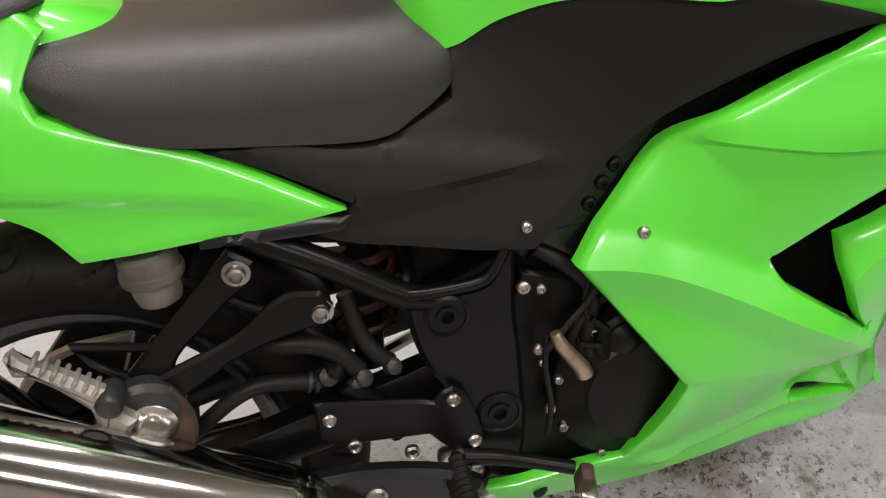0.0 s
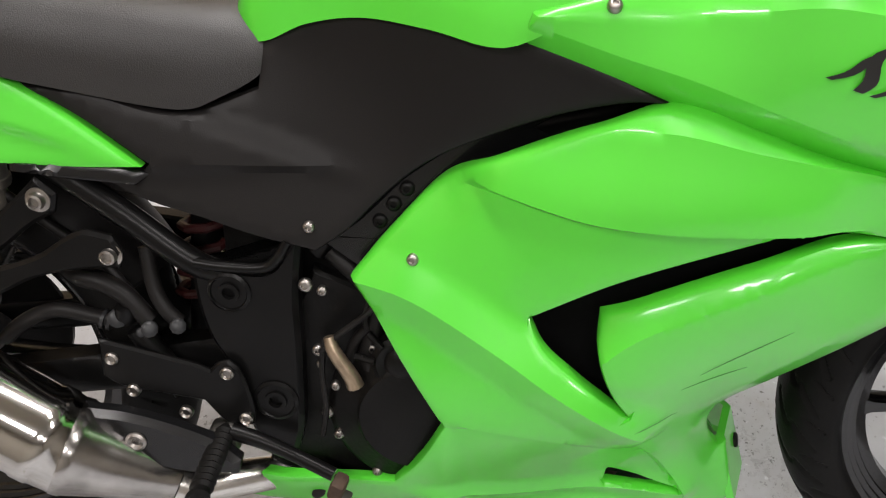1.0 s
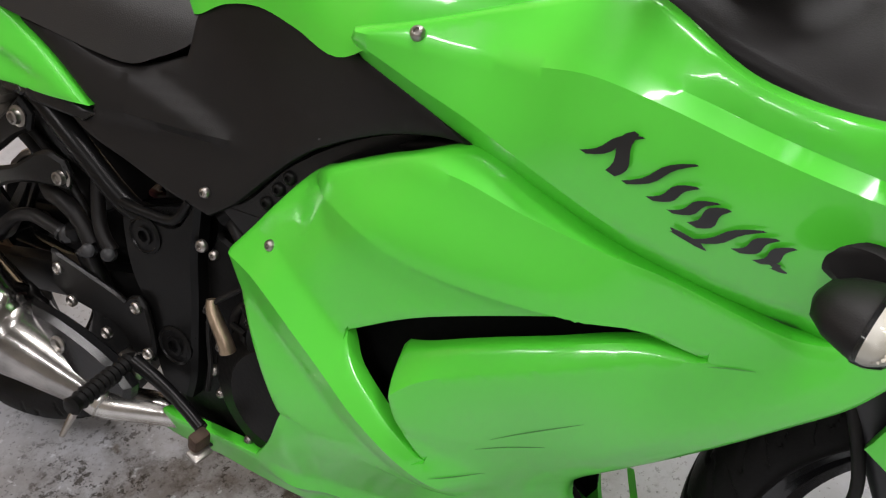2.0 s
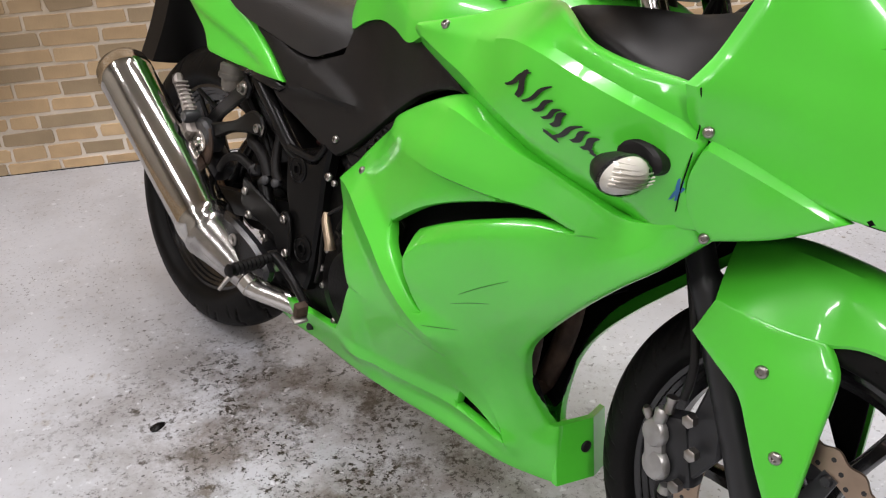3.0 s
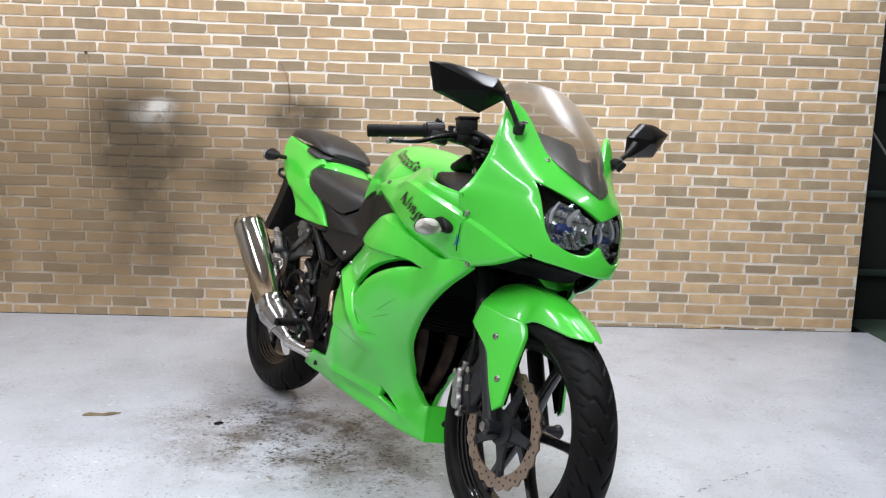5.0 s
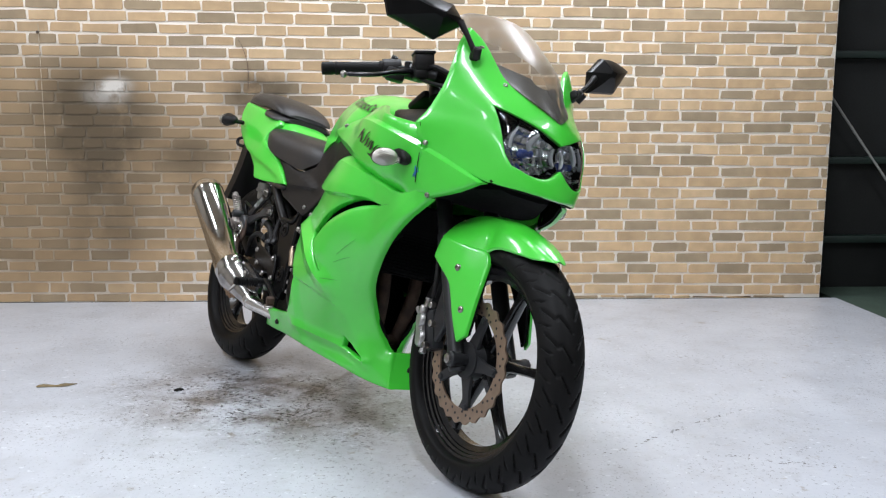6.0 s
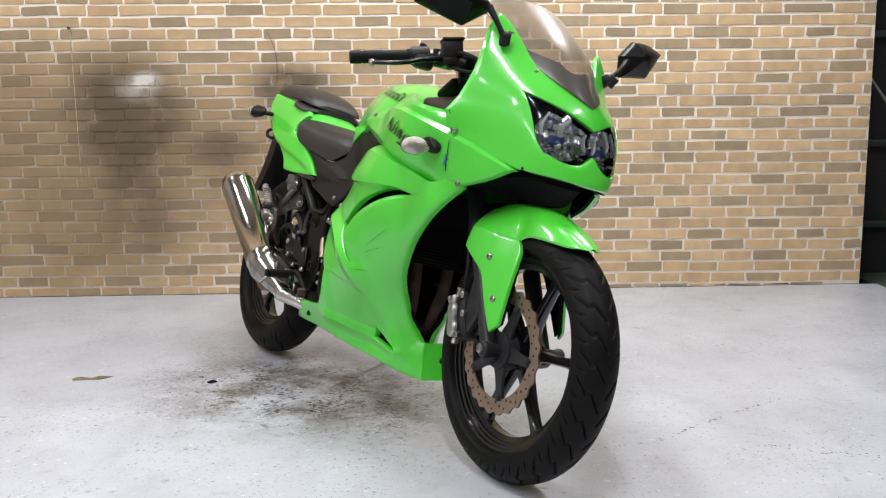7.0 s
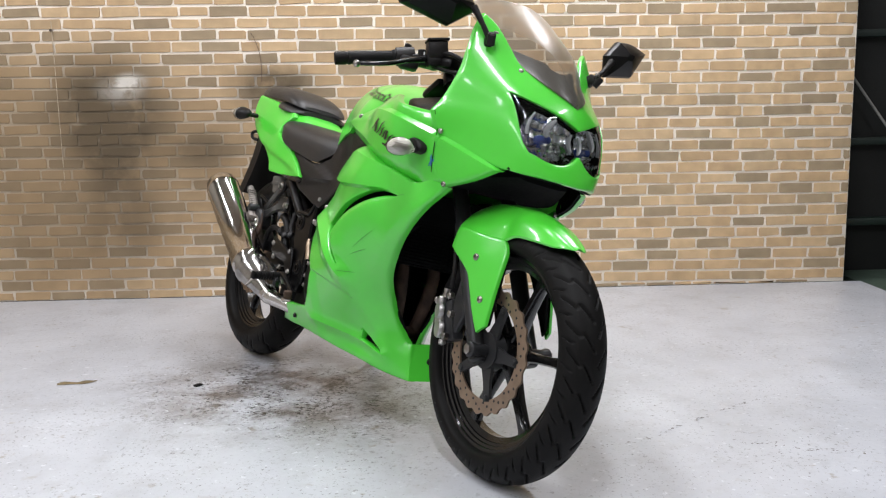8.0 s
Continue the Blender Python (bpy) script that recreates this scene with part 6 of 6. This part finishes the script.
    for q in range(10):
        prof += [(0.014 + 0.0085 * q, 0.0165), (0.019 + 0.0085 * q, 0.0135)]
    prof += [(0.104, 0.0165), (0.107, 0.012)]
    f.turned(a, b - a, prof, 18, squash=0.75)
    ft = f.done("rider_footrest", RUBBER, bike, "ribbed black rubber footrest")
    Geo().tube([b + Vector((0, 0.005, -0.01)), b + Vector((-0.004, -0.012, -0.035))], [0.005, 0.0035], 8, False).done("peg_feeler", DULL, ft)
    Geo().box(pose(0.395, -0.14, 0.30), (0.035, 0.03, 0.035), 0.008).done("footrest_clevis", DULL, ft)
    pd = Geo().tube([(0.405, -0.148, 0.312), (0.44, -0.150, 0.302), (0.475, -0.152, 0.287), (0.523, -0.162, 0.270)], [0.010, 0.009, 0.008, 0.008], 12)
    pedal = pd.done("brake_pedal", FRAME, bike, "black brake pedal")
    Geo().box(pose(0.530, -0.175, 0.264, 12, 20, -10), (0.017, 0.024, 0.030), 0.005).done("pedal_tip", RUST, pedal, "worn rusty pedal tip")
    Geo().box(pose(0.533, -0.178, 0.249, 12, 20, -10), (0.020, 0.027, 0.007), 0.003).done("pedal_pad", DULL, pedal, "bare worn metal end of the pedal")
    cup = Geo().turned((0.147, -0.106, 0.556), (0, 0, 1), [(0, 0.014), (0.004, 0.021), (0.012, 0.0235), (0.030, 0.0245)], 24)
    c = cup.done("rear_brake_reservoir", CUP, bike, "milky plastic brake fluid cup")
    g = Geo().turned((0.147, -0.106, 0.584), (0, 0, 1), [(0, 0.0295), (0.003, 0.031), (0.010, 0.031), (0.011, 0.0285), (0.026, 0.0285), (0.030, 0.024)], 28)
    g.done("lid", CUP_LID, c, "grimy grey-brown lid")
    for pts, rr in (([(0.135, -0.11, 0.398), (0.165, -0.12, 0.424), (0.192, -0.122, 0.440), (0.219, -0.122, 0.446), (0.255, -0.120, 0.438), (0.278, -0.12, 0.434)], 0.009), ([(0.22, -0.10, 0.490), (0.245, -0.115, 0.484), (0.270, -0.12, 0.481), (0.293, -0.12, 0.467), (0.316, -0.12, 0.436)], 0.011),
                    ([(0.318, -0.105, 0.52), (0.325, -0.115, 0.475), (0.337, -0.12, 0.451), (0.350, -0.12, 0.436)], 0.009), ([(0.165, -0.10, 0.575), (0.21, -0.09, 0.53), (0.26, -0.10, 0.50), (0.30, -0.105, 0.45)], 0.006)):
        Geo().tube(pts, rr, 10).done("hose", BLACK, bike, "black rubber hose")
    for x, z in ((0.262, 0.436), (0.270, 0.434)):
        Geo().turned((x, -0.12, z), (1, 0, -0.35), [(0, 0.0115), (0.004, 0.0115)], 14).done("hose_ferrule", FORK, bike)
    mc = Geo().tube([(0.300, -0.118, 0.425), (0.345, -0.12, 0.345)], 0.014, 12).turned((0.290, -0.12, 0.436), (0.1, -0.3, 1), [(0, 0.011), (0.012, 0.013), (0.022, 0.009)], 12)
    mc.done("rear_master_cylinder", FRAME, bike, "black rear master cylinder")
    for p, r in (((0.318, -0.128, 0.430), 0.0095), ((0.308, -0.128, 0.425), 0.006), ((0.350, -0.126, 0.434), 0.009), ((0.283, -0.126, 0.441), 0.011)):
        Geo().turned(p, (0.3, -0.6, 0.3), [(-0.006, r), (0.006, r), (0.008, 0.8 * r), (0.009, 0.4 * r)], 10).done("hose_clip", FORK, bike)


brackets()


def exhaust():
    a, b = Vector((-0.120, -0.214, 0.558)), Vector((0.232, -0.174, 0.295))
    d = (b - a).normalized()
    L = (b - a).length
    g = Geo().turned(a, d, [(0.004, 0.030), (0.0, 0.036), (0.004, 0.046), (0.016, 0.053), (0.034, 0.0555), (0.036, 0.0565), (0.052, 0.0565), (0.054, 0.0555), (L - 0.05, 0.0555), (L - 0.048, 0.0570), (L - 0.030, 0.0570), (L - 0.028, 0.0555), (L - 0.004, 0.0540), (L, 0.048)], 48)
    m = g.done("muffler", CHROME, bike, "polished chrome silencer")
    Geo().turned(a, d, [(0.006, 0.031), (-0.004, 0.024), (-0.004, 0.018), (0.06, 0.018)], 32, False).done("muffler_tip", DULL, m, "dark outlet tip")
    e = Vector((0.355, -0.150, 0.232))
    g = Geo().turned(b - d * 0.012, (e - b), [(0, 0.056), (0.010, 0.0565), (0.014, 0.0545), (0.050, 0.0455), (0.090, 0.0370), (0.122, 0.0300), (0.130, 0.0275)], 32)
    g.done("silencer_end", DIM_CHROME, m, "dim chrome cone at the end of the silencer")
    g = Geo().tube([b + (e - b) * 0.70, b + (e - b) * 0.85, e, (0.41, -0.118, 0.224), (0.47, -0.080, 0.208), (0.58, -0.045, 0.190)], [0.024, 0.024, 0.0235, 0.022, 0.020, 0.019], 20)
    g.turned(b + (e - b) * 0.84, (e - b), [(0, 0.024), (0.002, 0.027), (0.020, 0.027), (0.022, 0.024)], 20)
    g.done("exhaust_pipe", BRUSHED, m, "bright worn exhaust pipe")
    h = Geo().plate([(0.150, 0.352), (0.180, 0.372), (0.235, 0.352), (0.300, 0.345), (0.385, 0.318), (0.420, 0.290), (0.415, 0.270), (0.36, 0.268), (0.29, 0.282), (0.23, 0.300), (0.185, 0.318)], -0.176, -0.150, 0.007)
    h.done("exhaust_guard", GLOSS, m, "glossy black exhaust guard")
    Geo().turned((0.305, -0.174, 0.313), (0, -1, 0), [(0, 0.012), (0.004, 0.012), (0.006, 0.009), (0.002, 0.006)], 16).done("guard_bolt", DULL, m)


exhaust()


def rear_guards():
    g = Geo()
    rings = []
    for k in range(25):
        a = math.radians(34 + 29 * k / 24)
        row = []
        for j in range(13):
            s = -1 + 2 * j / 12
            r = 0.338 - 0.045 * abs(s) ** 2.5
            row.append((RX + r * math.sin(a), 0.082 * s, RZ + r * math.cos(a)))
        rings.append(row + [(x, y * 0.96, z - 0.004) for x, y, z in row[::-1]])
    g.rings(rings)
    g.done("inner_fender", BLACK, bike, "black inner rear fender")
    s = Geo().turned((RX, 0.078, RZ), (0, 1, 0), [(0, 0.05), (0, 0.105), (0.006, 0.105), (0.006, 0.05)], 48)
    s.done("rear_sprocket", IRON, bike, "dark chain sprocket")
    Geo().plate([(-0.06, 0.40), (0.0, 0.45), (0.15, 0.475), (0.40, 0.45), (0.42, 0.41), (0.2, 0.40), (0.05, 0.37)], 0.095, 0.125).done("chain_guard", BLACK, bike, "black chain guard")
    top = [(RX + 0.11 * math.sin(a), 0.088, RZ + 0.11 * math.cos(a)) for a in np.linspace(-3.0, 0.1, 14)]
    Geo().tube(top + [(0.47, 0.088, 0.42)], 0.008, 6, False).tube([(RX + 0.02, 0.088, RZ - 0.11), (0.47, 0.088, 0.35)], 0.008, 6, False).done("drive_chain", DULL, bike, "greasy drive chain")


rear_guards()
Geo().tube([(0.50, 0.11, 0.19), (0.43, 0.21, 0.115), (0.350, 0.287, 0.078)], [0.012, 0.011, 0.010], 10).done("side_stand", FRAME, bike, "black side stand")


# lettering as plain slanting strokes
def mark(name, f, x0, z0, x1, z1, bars, mat, lift=0.003):
    """Tapered strokes laid on a flank surface along a line: (start, end, foot, top, lean)."""
    d = Vector((x1 - x0, z1 - z0))
    up = Vector((-d.y, d.x)).normalized()
    g = Geo()
    for a, b, lo, hi, lean in bars:
        n = 8
        pts = []
        for k in range(n + 1):
            t = k / n
            thin = 0.5 * (1 - (0.35 + 0.65 * math.sin(math.pi * min(1, 0.12 + 0.88 * t)) ** 0.6))
            bend = 0.02 * math.sin(2 * math.pi * t)
            for e in (a + (b - a) * thin, b - (b - a) * thin):
                p = Vector((x0, z0)) + d * (e + bend + lean * t) + up * (lo + (hi - lo) * t)
                y = float(f(np.array([[p.x, p.y]]))[0]) - lift
                pts.append((p.x, y, p.y))
        g.add(pts, [(2 * k, 2 * k + 1, 2 * k + 3, 2 * k + 2) for k in range(n)])
    return g.done(name, mat, bike, "black lettering drawn as strokes")


WORD = [(0.00, 0.050, 0.002, 0.036, 0.22), (0.15, 0.225, 0.000, 0.036, 0.02), (0.24, 0.285, 0.000, 0.040, 0.24), (0.37, 0.425, 0.000, 0.027, 0.16), (0.48, 0.53, 0.000, 0.025, 0.16), (0.58, 0.65, 0.000, 0.025, 0.10),
        (0.62, 0.67, -0.012, 0.024, 0.24), (0.80, 0.86, 0.000, 0.023, 0.12), (0.90, 0.96, 0.000, 0.022, 0.10), (0.52, 0.70, -0.014, -0.009, 0.05), (0.98, 1.05, 0.000, 0.006, 0.0)]
mark("lettering", shroud, 0.945, 0.754, 1.088, 0.709, WORD, INK)


def laid_on(name):
    """How far out (y) the right face of a part lies at (x, z)."""
    me = bpy.data.objects[name].data
    tree = BVHTree.FromPolygons([v.co for v in me.vertices], [p.vertices[:] for p in me.polygons])

    def f(P):
        return np.array([(tree.ray_cast((x, -0.6, z), (0, 1, 0))[0] or Vector((x, -0.15, z))).y for x, z in P])
    return f


BARS = []
for k in range(8):
    a, h = k * 0.126, 0.026 if k in (0, 6) else 0.019
    BARS += [(a, a + 0.034, 0.0, h, 0.02), (a + 0.045, a + 0.085, 0.0, 0.010, 0.03), (a + 0.03, a + 0.10, h - 0.006, h, 0.0)]
mark("tank_lettering", laid_on("fuel_tank"), 0.635, 0.888, 0.862, 0.840, BARS, INK, 0.0035)
on_shroud = laid_on("tank_shroud")
mark("paint_mark", on_shroud, 1.166, 0.688, 1.192, 0.698, [(0.0, 0.16, -0.010, 0.002, 0.5), (0.22, 0.38, -0.012, 0.012, 0.4), (0.48, 0.62, -0.004, 0.012, 0.4), (0.70, 0.80, 0.000, 0.014, 0.3)], BLUE, 0.0022)
Geo().tube([(1.1880, -0.2296, 0.806), (1.1890, -0.2130, 0.770), (1.1872, -0.2100, 0.731), (1.1815, -0.2026, 0.695), (1.1800, -0.1975, 0.668)], 0.0009, 6).done("panel_gap", SHADE_BLACK, bike, "thin dark gap between two fairing panels")

for s in (-1, 1):
    for x, z, nx, r in ((0.492, 0.205, 0.0, 0.010),):
        y = float(flank_shape(np.array([[x, z]]))[0])
        Geo().turned((x, -s * y, z), (nx, s, 0), [(-0.004, r), (0.003, r), (0.0045, 0.8 * r), (0.005, 0.3 * r)], 18, squash=0.7).done("fairing_plug", BLACK, bike, "black rubber plug in the fairing")


def scratch(pts):
    """A thin dark scuff on the fairing."""
    q = along(pts, 0.008)
    y = flank_shape(q)
    t = np.gradient(q, axis=0)
    n = np.stack([-t[:, 1], t[:, 0]], 1) / (np.linalg.norm(t, axis=1)[:, None] + 1e-9)
    g = Geo()
    w = 0.0007 * np.sin(np.linspace(0.25, 2.9, len(q)))[:, None]
    up, low = q + n * w, q - n * w
    v = [(u[0], k - 0.0012, u[1]) for u, k in zip(up, y)] + [(u[0], k - 0.0012, u[1]) for u, k in zip(low, y)]
    m = len(q)
    g.add(v, [(i, i + 1, m + i + 1, m + i) for i in range(m - 1)])
    g.done("scuff", SCUFF, bike, "thin dark scuff mark on the fairing")


for line in ([(0.884, 0.431), (0.912, 0.443), (0.946, 0.455)], [(0.843, 0.381), (0.865, 0.384), (0.889, 0.387)], [(0.899, 0.452), (0.937, 0.478), (0.979, 0.504)],
             [(1.063, 0.598), (1.08, 0.603), (1.097, 0.606)]):
    scratch(line)

# ---- the bricks of the wall, those near the motorcycle as pieces of their own ----
wall = bpy.data.objects["wall_north"]
rng = random.Random(5)
ROW, JOINT = 0.0512, 0.0052
# one printed panel: nine courses of joints, from its edge on, d for a dark brick after the joint
PANEL, EDGE = 0.909, 1.153
COURSES = ["0.022 0.188d 0.362 0.533 0.666d 0.838", "0.093 0.180 0.279 0.443 0.578d 0.742 0.872d", "0.060 0.198 0.369d 0.533 0.667 0.824", "0.096 0.235 0.403 0.576 0.709d 0.881",
           "0.107 0.259 0.391d 0.557 0.731 0.869d", "0.066 0.196d 0.354 0.521 0.651 0.818d", "0.082d 0.249 0.381 0.488 0.593d 0.731 0.898", "0.051 0.189 0.361d 0.523 0.656 0.815",
           "0.102 0.265 0.394 0.487d 0.720 0.852d"]
rows = []
for r in range(60):
    joints = []
    for k in range(-6, 2):
        base = EDGE + PANEL * k
        text = COURSES[(r - (8 if k > -2 else 4)) % 9]
        joints += [(base + float(q.rstrip("d")) + rng.uniform(-0.003, 0.003), q.endswith("d")) for q in text.split()]
    joints.sort()
    joints = [q for i, q in enumerate(joints) if i == 0 or q[0] - joints[i - 1][0] > 0.045]
    for (p, dark), (q, _) in zip(joints, joints[1:]):
        a, b = max(p, X0 + 0.002), min(q - JOINT, WALL_R - 0.001)
        z0 = (r - 0.35 - 0.161 * (a + b) / 2) * ROW
        lo, hi = max(z0, 0.001), min(z0 + ROW - JOINT, 2.999)
        if b - a > 0.012 and hi - lo > 0.012:
            rows.append((a, b, lo, hi, 1 if dark else rng.choice((0, 0, 2))))


def brick_mesh(w, h, key):
    rnd = random.Random(key)
    n = 10
    c = rnd.choice((0.005, 0.007, 0.010))
    loop = []
    for cx, cz, a0 in ((w / 2 - c, h / 2 - c, 0), (-w / 2 + c, h / 2 - c, 90), (-w / 2 + c, -h / 2 + c, 180), (w / 2 - c, -h / 2 + c, 270)):
        for k in range(3):
            a = math.radians(a0 + 45 * k)
            q = c * rnd.uniform(0.3, 1.0)
            loop.append((cx + q * math.cos(a), cz + q * math.sin(a)))
    m = len(loop)
    v = [(x, 0.004, z) for x, z in loop] + [(x, 0.0012, z) for x, z in loop] + [(x * 0.988, -0.0002, z * 0.96) for x, z in loop]
    f = [(a + b, a + (b + 1) % m, a + m + (b + 1) % m, a + m + b) for a in (0, m) for b in range(m)] + [tuple(range(2 * m, 3 * m))]
    return v, f


near = [q for q in rows if -1.1 < (q[0] + q[1]) / 2 < 0.55 and 0.2 < q[2] < 1.4][:300]
chosen = set(id(q) for q in near)
shared = {}
for q in near:
    w, h = round(q[1] - q[0], 3), round(q[3] - q[2], 3)
    key = (w, h, q[4])
    if key not in shared:
        v, f = brick_mesh(w, h, int(w * 1e4) + q[4])
        me = bpy.data.meshes.new("brick")
        me.from_pydata(v, [], f)
        me.materials.append(BRICK[q[4]])
        shared[key] = me
    ob = new("brick", shared[key])
    ob.parent = wall
    ob.location = ((q[0] + q[1]) / 2, 0.0, (q[2] + q[3]) / 2)
for tone in range(3):
    V, F = [], []
    for i, q in enumerate(rows):
        if id(q) in chosen or q[4] != tone:
            continue
        v, f = brick_mesh(q[1] - q[0], q[3] - q[2], i)
        cx, cz, k = (q[0] + q[1]) / 2, (q[2] + q[3]) / 2, len(V)
        V += [(x + cx, y, z + cz) for x, y, z in v]
        F += [tuple(k + j for j in t[::-1]) for t in f]
    me = bpy.data.meshes.new("bricks")
    me.from_pydata(V, [], F)
    me.materials.append(BRICK[tone])
    ob = new("bricks", me)
    ob.parent = wall
    ob["kind"] = "stuff"
